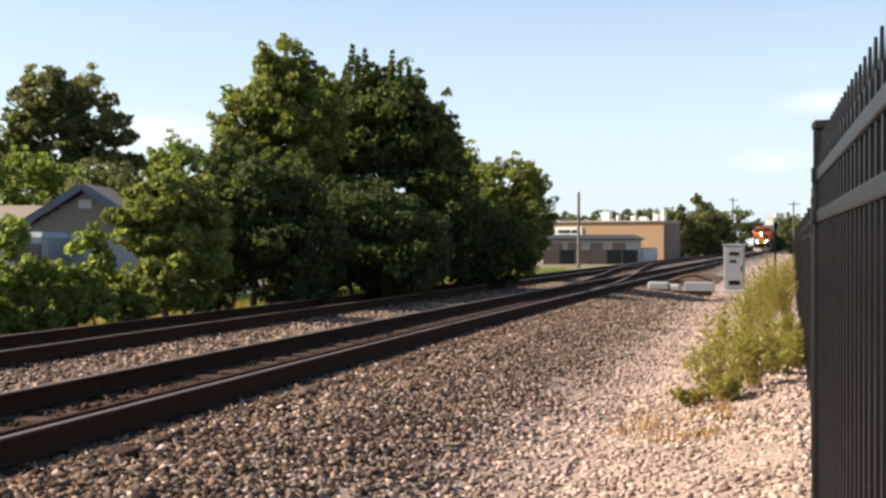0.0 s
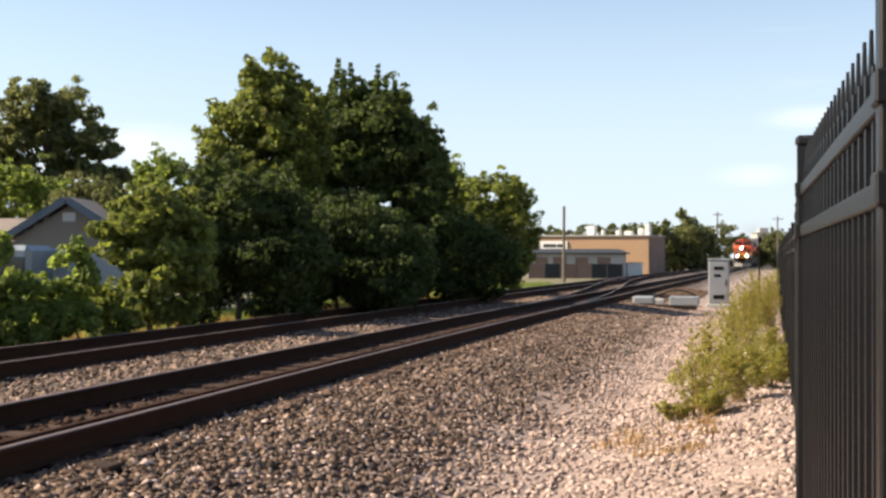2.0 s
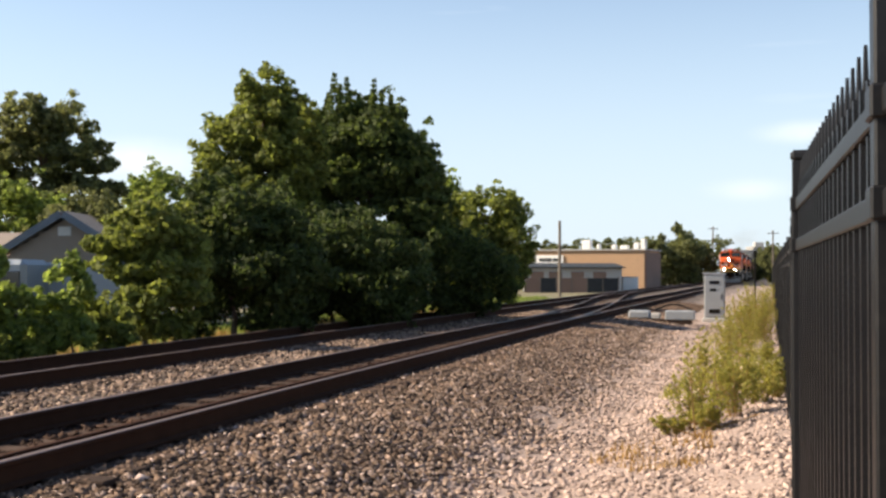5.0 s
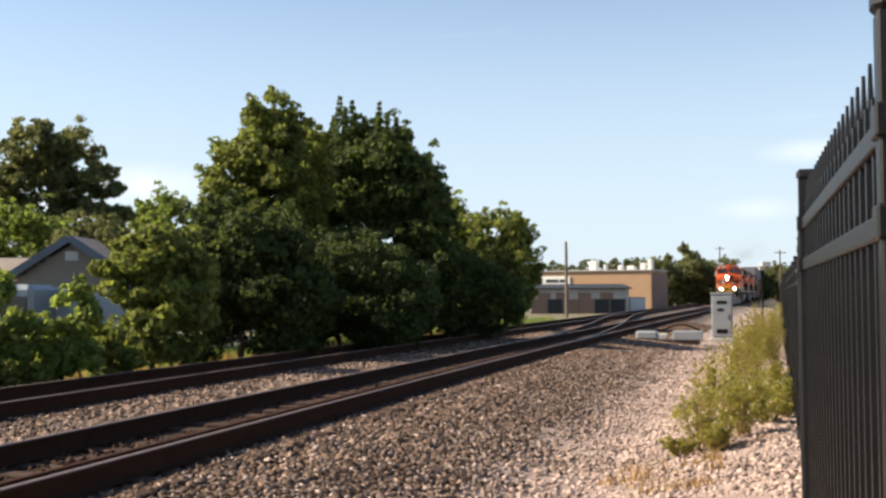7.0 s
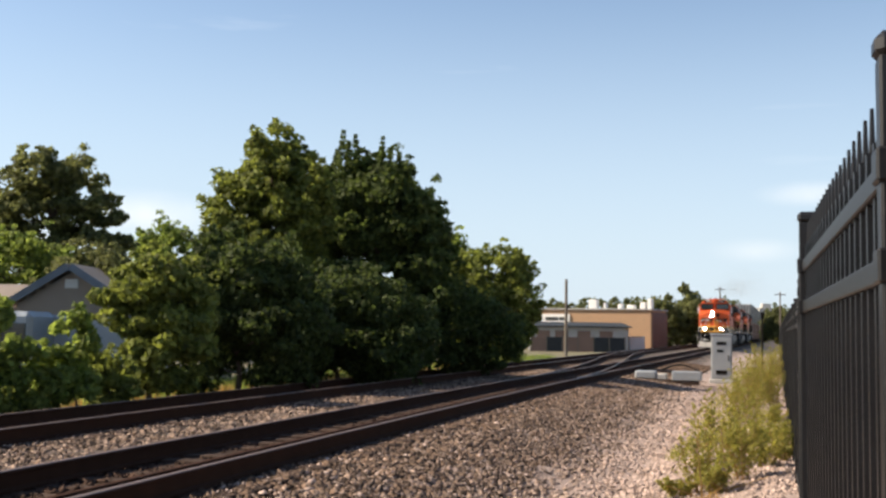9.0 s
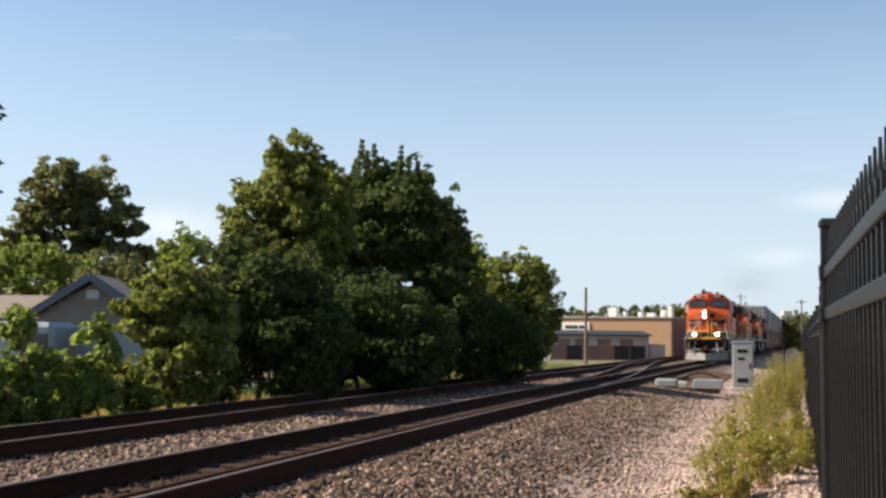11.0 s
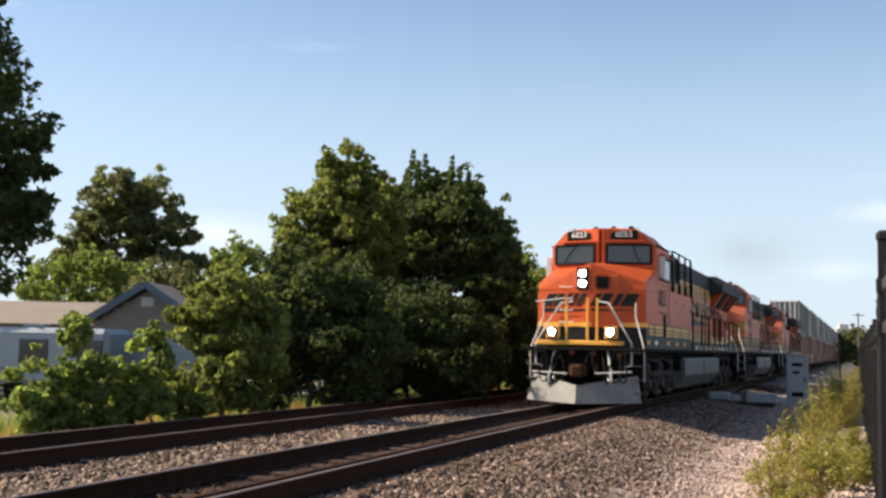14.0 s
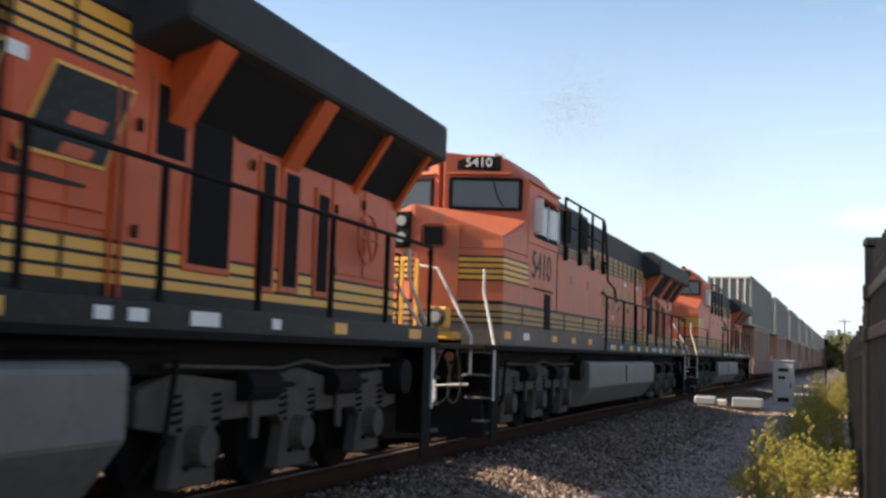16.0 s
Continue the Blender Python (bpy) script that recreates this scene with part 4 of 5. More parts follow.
while FENCE[-1][1] < 10.5:
    FENCE.append((FENCE[-1][0] + 2.44 * 0.3173, FENCE[-1][1] + 2.44 * 0.9483))
while FENCE[-1][1] < 80:
    FENCE.append((FENCE[-1][0] + 2.44 * 0.3013, FENCE[-1][1] + 2.44 * 0.9535))


def build_fence():
    f = thing("picket_fence", Matrix(), "tall black steel picket fence with spear tips", "fence")
    pk = bmesh.new()
    add_box(pk, (0, 0, 1.145), (0.022, 0.022, 2.05))
    add_tube(pk, (0, 0, 2.16), (0, 0, 2.25), 0.0065, 0.0035, 6)
    me = bpy.data.meshes.new("picket")
    pk.to_mesh(me)
    pk.free()
    me.materials.append(IRON)
    ps = bmesh.new()
    add_box(ps, (0, 0, 1.12), (0.055, 0.055, 2.28), 0.004)
    add_box(ps, (0, 0, 2.275), (0.066, 0.066, 0.04), 0.012)
    for z in (0.22, 1.955, 2.10):
        add_box(ps, (0, 0, z), (0.068, 0.068, 0.05), 0.004)
    pme = bpy.data.meshes.new("post")
    ps.to_mesh(pme)
    ps.free()
    pme.materials.append(IRON)
    count = 0
    for (x0, y0), (x1, y1) in zip(FENCE[:-1], FENCE[1:]):
        a = math.atan2(y1 - y0, x1 - x0)
        L = math.hypot(x1 - x0, y1 - y0)
        o = new("post", pme)
        o.parent = f
        o.matrix_basis = pose(x0, y0, 0, 0, 0, math.degrees(a))
        for z in (0.22, 1.955, 2.10):
            part("rail", box(((x0 + x1) / 2, (y0 + y1) / 2, z), (L - 0.06, 0.036, 0.04), 0.003, Euler((0, 0, a))), IRON, f)
        n = 22
        if y0 < 34:
            for k in range(1, n):
                u = k / n
                p = new("picket", me)
                p.parent = f
                p.matrix_basis = pose(x0 + (x1 - x0) * u, y0 + (y1 - y0) * u, 0, 0, 0, math.degrees(a))
                count += 1
        else:
            bm = bmesh.new()
            for k in range(1, n):
                u = k / n
                add_box(bm, (x0 + (x1 - x0) * u, y0 + (y1 - y0) * u, 1.2), (0.022, 0.022, 2.2), 0, Euler((0, 0, a)))
            part("picket_run", bm, IRON, f)["kind"] = "stuff"


build_fence()

# ---- train ----
def nose_s(t):
    """How far along the line the leading locomotive's front stands at t seconds."""
    return s_at_y(199.2 + t * (-7.706 + t * (-0.32991 + t * 0.00041225))) - 0.9


def car_pose(front, a_off, b_off):
    """Pose of a car whose front is at s = front, standing on its two trucks."""
    a, b = on_line(front + a_off, 0, RAIL_Z), on_line(front + b_off, 0, RAIL_Z)
    h = math.atan2(b.x - a.x, b.y - a.y)
    p = a - (b - a).normalized() * a_off
    return pose(p.x, p.y, RAIL_Z, 0, 0, -math.degrees(h))


def rotz(deg):
    return Euler((0, 0, radians(deg)))


def text_part(body, height, m, mat, parent, label):
    cu = bpy.data.curves.new("lettering", "FONT")
    cu.body = body
    cu.size = height * 1.38
    cu.align_x, cu.align_y = "CENTER", "CENTER"
    cu.extrude = 0.006
    tmp = bpy.data.objects.new("lettering", cu)
    me = bpy.data.meshes.new_from_object(tmp)
    bpy.data.objects.remove(tmp)
    me.materials.clear()
    me.materials.append(mat)
    ob = new("lettering", me)
    ob.parent = parent
    ob.matrix_basis = m
    ob["label"] = label
    return ob


# a plane that faces the right-hand side (+x) or the front (-y) of a car
FACE_X = Matrix(((0, 0, 1, 0), (1, 0, 0, 0), (0, 1, 0, 0), (0, 0, 0, 1)))
FACE_Y = Matrix(((1, 0, 0, 0), (0, 0, -1, 0), (0, 1, 0, 0), (0, 0, 0, 1)))


def slanted(cx, cz, w, h, lean, thick=0.014):
    """A leaning flat bar standing in the x-z plane, for painted emblems."""
    return [(cx - w / 2 - lean, cz - h / 2), (cx + w / 2 - lean, cz - h / 2), (cx + w / 2 + lean, cz + h / 2), (cx - w / 2 + lean, cz + h / 2)]


NOSE = [(-1.42, 5.0), (-1.42, 1.58), (0.0, 1.32), (1.42, 1.58), (1.42, 5.0)]
NOSE_TURN = 10.4        # degrees by which each half of the nose is swept back


def nose_cap(z0, paint):
    """The sloping top of the nose, from its V-shaped brow up to the cab's window line."""
    bm = bmesh.new()
    pts = [(-1.42, 1.58, z0), (0, 1.32, z0), (1.42, 1.58, z0), (1.42, 2.95, z0), (-1.42, 2.95, z0),
           (-1.40, 1.60, 3.10), (0, 1.34, 3.60), (1.40, 1.60, 3.10), (1.42, 2.95, 3.52), (0, 2.75, 3.72), (-1.42, 2.95, 3.52)]
    v = [bm.verts.new(p) for p in pts]
    for f in ((0, 1, 6, 5), (1, 2, 7, 6), (2, 3, 8, 7), (5, 6, 9, 10), (6, 7, 8, 9), (4, 0, 5, 10), (3, 4, 10, 9, 8)):
        bm.faces.new([v[i] for i in f])
    bm.faces.new([v[i] for i in (4, 3, 2, 1, 0)])
    bmesh.ops.recalc_face_normals(bm, faces=bm.faces[:])
    bmesh.ops.bevel(bm, geom=[e for e in bm.edges if e.calc_length() > 0.5], offset=0.025, segments=2, affect="EDGES")
    return bm


def build_truck(parent, y0, spacing):
    for side in (1, -1):
        end = y0 + spacing * 2
        # outline of the casting: a deep beam with three flared pedestal legs
        out = [(y0 - 0.85, 0.70), (y0 - 0.85, 0.98), (y0 - 0.35, 1.10), (y0 + spacing * 0.5, 1.00), (y0 + spacing, 1.14), (y0 + spacing * 1.5, 1.00), (end + 0.35, 1.10), (end + 0.85, 0.98), (end + 0.85, 0.70), (end + 0.42, 0.64)]
        for k in (2, 1, 0):
            yk = y0 + spacing * k
            out += [(yk + 0.26, 0.60), (yk + 0.36, 0.20), (yk - 0.36, 0.20), (yk - 0.26, 0.60)]
            if k:
                out += [(yk - 0.40, 0.70), (yk - spacing + 0.40, 0.70)]
        out.append((y0 - 0.42, 0.64))
        x0, x1 = (1.06, 1.20) if side > 0 else (-1.20, -1.06)
        fr = part("truck_frame", prism(out, "x", x0, x1, 0.015), TRUCK, parent, "dusty cast-steel truck frame")
        for k in range(3):
            y = y0 + spacing * k
            bm = bmesh.new()
            add_tube(bm, (side * 1.2, y, 0.52), (side * 1.33, y, 0.52), 0.17, 0.15, 14)
            part("axle_box", bm, TRUCK, fr)
            for dy in (-0.31, 0.31):
                pts = [(side * 1.16 + 0.075 * math.cos(u), y + dy + 0.075 * math.sin(u), 0.66 + 0.0105 * u) for u in np.linspace(0, 25.1, 33)]
                part("spring", tube(pts, 0.016, 5), UNDER, fr)
        for k in (0.5, 1.5):
            bm = bmesh.new()
            add_tube(bm, (side * 1.24, y0 + spacing * k - 0.3, 0.98), (side * 1.24, y0 + spacing * k + 0.3, 0.98), 0.13, seg=12)
            add_tube(bm, (side * 1.24, y0 + spacing * k + 0.3, 0.98), (side * 1.24, y0 + spacing * k + 0.75, 0.98), 0.025, seg=6)
            part("brake_cylinder", bm, UNDER, fr)
            part("hanger", prism([(y0 + spacing * k - 0.08, 1.05), (y0 + spacing * k + 0.08, 1.05), (y0 + spacing * k + 0.05, 0.52), (y0 + spacing * k - 0.05, 0.52)], "x", side * 1.21, side * 1.25, 0.008), TRUCK, fr, "dusty brake hanger")
        bm = bmesh.new()
        add_tube(bm, (side * 1.12, end + 0.62, 1.02), (side * 1.42, end + 0.62, 1.02), 0.22, 0.20, 16)
        part("air_spring", bm, UNDER, fr, "round black damper housing")
        bm = bmesh.new()
        for k in range(3):
            for dy in (-0.15, 0.15):
                add_tube(bm, (side * 1.2, y0 + spacing * k + dy, 0.36), (side * 1.235, y0 + spacing * k + dy, 0.36), 0.026, seg=6)
        part("bolts", bm, UNDER, fr)["kind"] = "stuff"
        part("brake_pipe", tube([(side * 1.26, y0 - 0.6, 1.16), (side * 1.26, y0 + spacing * 0.7, 1.13), (side * 1.28, y0 + spacing, 1.20), (side * 1.26, y0 + spacing * 1.4, 1.13), (side * 1.26, end + 0.6, 1.15)], 0.018, 6), TRUCK, fr, "dusty brake pipe")
        part("sand_pipe", tube([(side * 1.3, y0 - 0.5, 1.2), (side * 1.3, y0 - 0.62, 0.6), (side * 0.95, y0 - 0.6, 0.15)], 0.025), UNDER, fr)
    for k in range(3):
        y = y0 + spacing * k
        bm = bmesh.new()
        for side in (1, -1):
            add_tube(bm, (side * 0.70, y, 0.53), (side * 0.84, y, 0.53), 0.53, 0.52, 28)
        add_tube(bm, (-0.7, y, 0.53), (0.7, y, 0.53), 0.1, seg=10)
        part("wheelset", bm, UNDER, parent, "dark steel wheels on their axle")


def rail_bar(parent, pts, r=0.021, mat=None, name="handrail", label=""):
    return part(name, tube(pts, r), mat or UNDER, parent, label)


def corner_steps(parent, y, inward, side, bright):
    """Boarding steps with a well, treads and bent handrails at one corner."""
    w = part("step_well", box((side * 1.22, y + inward * 0.34, 0.86), (0.42, 0.10, 1.1), 0.01), UNDER, parent)
    part("side_plate", box((side * 1.44, y + inward * 0.50, 0.72), (0.03, 0.34, 1.35), 0.01), UNDER, w)
    for k in range(4):
        part("step", box((side * 1.24, y + inward * 0.16, 0.33 + 0.33 * k), (0.44, 0.26, 0.025), 0.005), TRUCK, w)
        part("step_edge", box((side * 1.24, y + inward * 0.02, 0.34 + 0.33 * k), (0.40, 0.025, 0.03), 0.004), TANK, w, "worn grey step edge")
    m = STEEL_RAIL if bright else UNDER
    rail_bar(w, [(side * 1.46, y + inward * 0.36, 0.62), (side * 1.46, y + inward * 0.36, 1.42), (side * 1.24, y + inward * 0.58, 2.1), (side * 1.20, y + inward * 0.6, 2.22), (side * 1.20, y + inward * 0.6, 2.58)], 0.022, m, label="worn white bent handrail")
    rail_bar(w, [(side * 1.0, y + inward * 0.02, 0.95), (side * 1.22, y - inward * 0.02, 1.02), (side * 1.22, y - inward * 0.02, 1.55), (side * 0.62, y + inward * 0.12, 2.55), (side * 0.3, y + inward * 0.16, 2.60)], 0.022, m, label="worn white bent handrail")


def banded(parent, name, outline, z0, z1, paint, lines=(), line_mat=None, proud=0.006, label=""):
    """A layer of bodywork, with thin painted lines lying on it."""
    ob = part(name, prism(outline, "z", z0, z1), paint, parent, label)
    cx = sum(p[0] for p in outline) / len(outline)
    cy = sum(p[1] for p in outline) / len(outline)
    for z in lines:
        big = [(x + (proud if x > cx else -proud), y + (proud if y > cy else -proud)) for x, y in outline]
        part("stripe", prism(big, "z", z - 0.014, z + 0.014), line_mat or DARK, ob)
    return ob


def rect(x0, x1, y0, y1):
    return [(x0, y0), (x1, y0), (x1, y1), (x0, y1)]


def build_locomotive(label, number, new_style, lit):
    L = thing("locomotive", Matrix(), label, "locomotive", "locomotives of the train")
    paint = ORANGE if new_style else OLD_ORANGE
    band = YELLOW if new_style else FADED_YELLOW
    # underframe and deck
    part("underframe", box((0, 11.6, 1.22), (2.3, 21.6, 0.28), 0.02), UNDER, L)
    part("walkway", box((0, 11.7, 1.40), (2.98, 22.2, 0.08), 0.01), UNDER, L)
    for side in (1, -1):
        part("side_sill", box((side * 1.475, 16.0, 1.52), (0.03, 13.4, 0.20), 0.006), DARK, L)
        for k, y in enumerate((10.2, 12.3, 14.6, 17.0, 19.6, 21.8)):
            part("sill_plate", box((side * 1.495, y, 1.52), (0.012, 0.42 if k % 2 else 0.3, 0.11)), YELLOW if k != 3 else WHITE, L, "small marking plate on the sill")
    # cab and nose, layer by layer
    body = [(x * 1.0, y if y < 5 else 9.2) for x, y in NOSE]
    banded(L, "lower_body", body, 1.44, 1.76, DARK if new_style else DUSTY)
    if new_style:
        banded(L, "nose_base", [(-1.40, 2.0), (-1.424, 1.58), (0.0, 1.315), (1.424, 1.58), (1.40, 2.0)], 1.76, 1.97, DARK)
        banded(L, "nose_stripe", [(-1.40, 2.0), (-1.424, 1.58), (0.0, 1.315), (1.424, 1.58), (1.40, 2.0)], 1.97, 2.08, YELLOW)
        banded(L, "lower_band", rect(-1.42, 1.42, 2.0, 9.2), 1.76, 2.08, YELLOW, (1.775, 1.86, 1.95, 2.075), DARK)
    else:
        banded(L, "lower_band", body, 1.76, 2.08, band, (1.775, 1.86, 1.95, 2.075), DARK)
    banded(L, "cab_body", body, 2.08, 2.90, paint, () if new_style else (2.10,), DARK)
    if not new_style:
        banded(L, "nose_band", [(x * 1.004, y - 0.006 if y < 5 else 3.0) for x, y in NOSE], 2.42, 2.80, YELLOW, (2.43, 2.52, 2.61, 2.70, 2.79), DARK)
    part("nose", nose_cap(2.90, paint), paint, L)
    part("cab_side_body", prism(rect(-1.42, 1.42, 2.95, 9.2), "z", 2.90, 3.16), paint, L)
    cab = part("cab", prism([(-1.42, 3.16), (1.42, 3.16), (1.42, 4.16), (1.0, 4.58), (0.6, 4.66), (-0.6, 4.66), (-1.0, 4.58), (-1.42, 4.16)], "y", 2.97, 5.05, 0.02), paint, L)
    # windscreen wall in two facets
    for side in (1, -1):
        rot = rotz(side * 15.0)
        ctr = Vector((side * 0.71, 2.84, 3.98))
        part("screen_wall", prism([(-0.71, -0.45), (0.71, -0.50), (0.71, 0.18), (0.32, 0.56), (-0.71, 0.66)] if side > 0 else [(0.71, -0.45), (-0.71, -0.50), (-0.71, 0.18), (-0.32, 0.56), (0.71, 0.66)], "y", -0.09, 0.13, 0.01), paint, cab).matrix_basis = Matrix.Translation(ctr) @ rot.to_matrix().to_4x4()
        w = part("windscreen", box((0, 0, 0), (1.12, 0.03, 0.46), 0.012), GLASS, cab, "dark windscreen")
        w.matrix_basis = Matrix.Translation(ctr + Vector((side * 0.02, -0.10, -0.04))) @ rot.to_matrix().to_4x4()
        for a, b, s in (((0, -0.015, 0.25), (1.2, 0.05, 0.05), 0), ((0, -0.015, -0.25), (1.2, 0.05, 0.05), 0), ((0.59, -0.015, 0), (0.05, 0.05, 0.5), 0), ((-0.59, -0.015, 0), (0.05, 0.05, 0.5), 0)):
            part("gasket", box(a, b, 0.008), GRILLE, w)
        wp = part("wiper", tube([(0.1, -0.05, 0.3), (side * 0.2, -0.06, -0.05), (side * 0.3, -0.06, -0.2)], 0.012), GRILLE, w)
        nb = part("number_board", box((0, 0, 0), (0.74, 0.09, 0.25), 0.02), GRILLE, cab, "black number board with white figures")
        nb.matrix_basis = Matrix.Translation((side * 0.60, 2.74, 4.46)) @ Euler((radians(-8), 0, radians(side * 12))).to_matrix().to_4x4()
        if number:
            text_part(number, 0.165, Matrix.Translation((0, -0.047, 0)) @ FACE_Y, WHITE, nb, "white road number")
        # side windows
        part("window_frame", box((side * 1.425, 4.15, 3.62), (0.03, 1.56, 0.66), 0.02), GRILLE, cab)
        part("side_window", box((side * 1.443, 3.75, 3.62), (0.02, 0.66, 0.54), 0.01), GLASS, cab)
        part("side_window", box((side * 1.443, 4.54, 3.62), (0.02, 0.62, 0.54), 0.01), GLASS, cab, "half-open sliding side window")
        part("mirror", box((side * 1.55, 3.12, 3.62), (0.16, 0.05, 0.58), 0.015), STEEL_RAIL, cab, "tall side mirror")
        part("awning", box((side * 1.50, 4.20, 3.98), (0.20, 1.30, 0.03), 0.006, Euler((0, radians(28 * side), 0))), paint, cab, "painted window awning")
        for y in (3.40, 4.145, 4.90):
            part("window_post", box((side * 1.452, y, 3.62), (0.02, 0.05, 0.60), 0.006), STEEL_RAIL, cab, "pale window post")
        part("gutter", box((side * 1.43, 4.0, 4.19), (0.05, 2.1, 0.04), 0.01), GRILLE if new_style else paint, cab)
        part("cab_door", box((side * 1.425, 4.3, 2.06), (0.02, 0.42, 0.62), 0.008), GRILLE, L, "dark recessed equipment door")
        if number:
            if side > 0:
                text_part(number, 0.48, Matrix.Translation((1.423, 3.88, 2.80)) @ FACE_X, DARK, L, "dark road number on the cab side")
        part("panel_seam", box((side * 1.423, 4.98, 2.62), (0.012, 0.03, 1.05)), UNDER, L)
        part("door_ledge", box((side * 1.425, 4.0, 2.42), (0.016, 1.3, 0.03)), UNDER, L)
        for k, y in enumerate((1.9, 3.0, 4.9, 6.4, 7.9)):
            part("sill_plate", box((side * 1.424, y, 1.60), (0.012, 0.34, 0.11)), WHITE if k == 1 else YELLOW, L, "small marking plate on the sill")
        for y in (2.7, 5.6, 7.2, 8.7):
            part("panel_seam", box((side * 1.424, y, 1.92), (0.012, 0.04, 0.33)), DARK, L)
        for y in (6.1, 7.6):
            part("hinge", box((side * 1.424, y, 2.75), (0.016, 0.05, 0.13)), paint, L)
    for side in (1, -1):
        part("sun_visor", box((side * 0.62, 2.70, 4.29), (1.05, 0.14, 0.02), 0.004, Euler((radians(14), 0, radians(side * 11)))), paint, cab)
        part("roof_edge", box((side * 0.82, 3.9, 4.645), (0.06, 1.9, 0.04), 0.01), paint, cab)
        part("grab_rail", tube([(side * 1.2, 2.98, 4.30), (side * 1.05, 2.86, 4.52), (side * 0.95, 2.86, 4.66)], 0.012), STEEL_RAIL, cab)
    part("roof_rail", box((0, 3.9, 4.70), (0.5, 0.5, 0.10), 0.03), paint, cab, "antenna platform on the cab roof")
    for x in (-0.5, 0.0, 0.5):
        bm = bmesh.new()
        add_tube(bm, (x, 4.7, 4.74 + 0.03 * abs(x)), (x, 4.2, 4.78), 0.05, 0.09, 10)
        part("horn", bm, UNDER, cab)
    # nose details
    hl = part("headlight_housing", box((-0.17, 1.36, 3.20), (0.30, 0.14, 0.56), 0.02), GRILLE, L, "black twin headlight housing")
    for z in (3.33, 3.07):
        bm = bmesh.new()
        add_tube(bm, (-0.17, 1.270, z), (-0.17, 1.30, z), 0.080, 0.080, 18)
        part("headlight", bm, LAMP if lit else CABINET, hl, "round headlight")
    nw = part("nose_window", box((0, 0, 0), (0.38, 0.05, 0.36), 0.05), GRILLE, L, "small rounded window in the nose door")
    nw.matrix_basis = Matrix.Translation((0.34, 1.375, 3.10)) @ rotz(NOSE_TURN).to_matrix().to_4x4()
    dr = part("nose_door", box((0, 0, 0), (0.72, 0.03, 1.35), 0.02), paint, L)
    dr.matrix_basis = Matrix.Translation((0.40, 1.392, 2.62)) @ rotz(NOSE_TURN).to_matrix().to_4x4()
    for k in range(4):
        z = 3.02 - 0.30 * k
        rail_bar(L, [(-0.80, 1.46, z), (-0.78, 1.37, z - 0.03), (-0.44, 1.31, z - 0.03), (-0.42, 1.39, z)], 0.013, STEEL_RAIL, "grab_iron", "bent steel grab iron")
    if new_style:
        emblem = part("emblem", box((0, 0, 0), (0.01, 0.01, 0.01)), DARK, L, "dark leaning emblem bars")
        for side, bars in ((-1, ((-1.08, 0.24), (-0.82, 0.18), (-0.58, 0.12), (-0.40, 0.10), (-0.20, 0.14))), (1, ((0.18, 0.14), (0.42, 0.24), (0.72, 0.16), (0.92, 0.14), (1.08, 0.20)))):
            rot = rotz(side * NOSE_TURN).to_matrix().to_4x4()
            for x, w in bars:
                o = part("emblem_bar", prism(slanted(0, 0, w, 0.32, 0.09), "y", -0.012, 0.012), DARK, emblem)
                o.matrix_basis = Matrix.Translation((x, 1.32 + abs(x) * 0.183 - 0.008, 2.66)) @ rot
            o = part("emblem_bar", prism([(-0.6, -0.05), (0.6, -0.02), (0.6, 0.02), (-0.6, 0.045)] if side < 0 else [(-0.6, -0.03), (0.5, -0.005), (0.5, 0.005), (-0.6, 0.03)], "y", -0.012, 0.012), DARK, emblem)
            o.matrix_basis = Matrix.Translation((side * 0.64, 1.32 + 0.64 * 0.183 - 0.008, 2.40)) @ rot
    # front platform
    part("anticlimber", box((-0.1, 0.76, 1.55), (2.2, 0.30, 0.12), 0.02), YELLOW, L, "yellow anticlimber beam")
    part("front_plate", box((0, 0.90, 1.2), (2.0, 0.08, 0.62), 0.02), UNDER, L)
    for x in (-0.76, 0.72):
        dbox = part("ditch_light_box", box((x, 0.68, 1.81), (0.32, 0.22, 0.32), 0.03), YELLOW, L)
        bm = bmesh.new()
        add_tube(bm, (x, 0.535, 1.82), (x, 0.57, 1.82), 0.13, 0.15, 18)
        part("bezel", bm, TRUCK, dbox)
        bm = bmesh.new()
        add_tube(bm, (x, 0.52, 1.82), (x, 0.55, 1.82), 0.078, 0.078, 18)
        part("ditch_light", bm, SMALL_LAMP if lit else CABINET, dbox, "round ditch light")
    for x in (-0.42, 0.12, 0.36):
        part("gate_post", box((x, 0.68, 2.15), (0.06, 0.03, 1.05), 0.008), YELLOW, L, "yellow platform gate post")
    rail_bar(L, [(-1.22, 0.66, 2.58), (-0.45, 0.66, 2.66)], 0.018, STEEL_RAIL)
    cp = part("coupler", box((0, 0.30, 0.86), (0.30, 0.85, 0.28), 0.05), RAIL_RUST, L, "rusty knuckle coupler")
    part("knuckle", box((0.06, -0.08, 0.86), (0.34, 0.22, 0.34), 0.07), RAIL_RUST, cp)
    for x, dx in ((-0.55, -0.2), (-0.72, -0.1), (0.45, 0.2), (0.62, 0.15)):
        pts = [Vector((x + dx * math.sin(u * 3.0), 0.75 - 0.25 * math.sin(u * 3.14), 1.4 - 0.85 * math.sin(u * 2.2))) for u in np.linspace(0, 1, 9)]
        part("air_hose", tube(pts, 0.026), UNDER if dx in (-0.2, 0.2) else STEEL_RAIL, L, "looped air hose")
    rail_bar(L, [(-1.25, 0.55, 0.82), (-0.35, 0.5, 0.78)], 0.018, STEEL_RAIL, "cut_lever", "steel uncoupling lever")
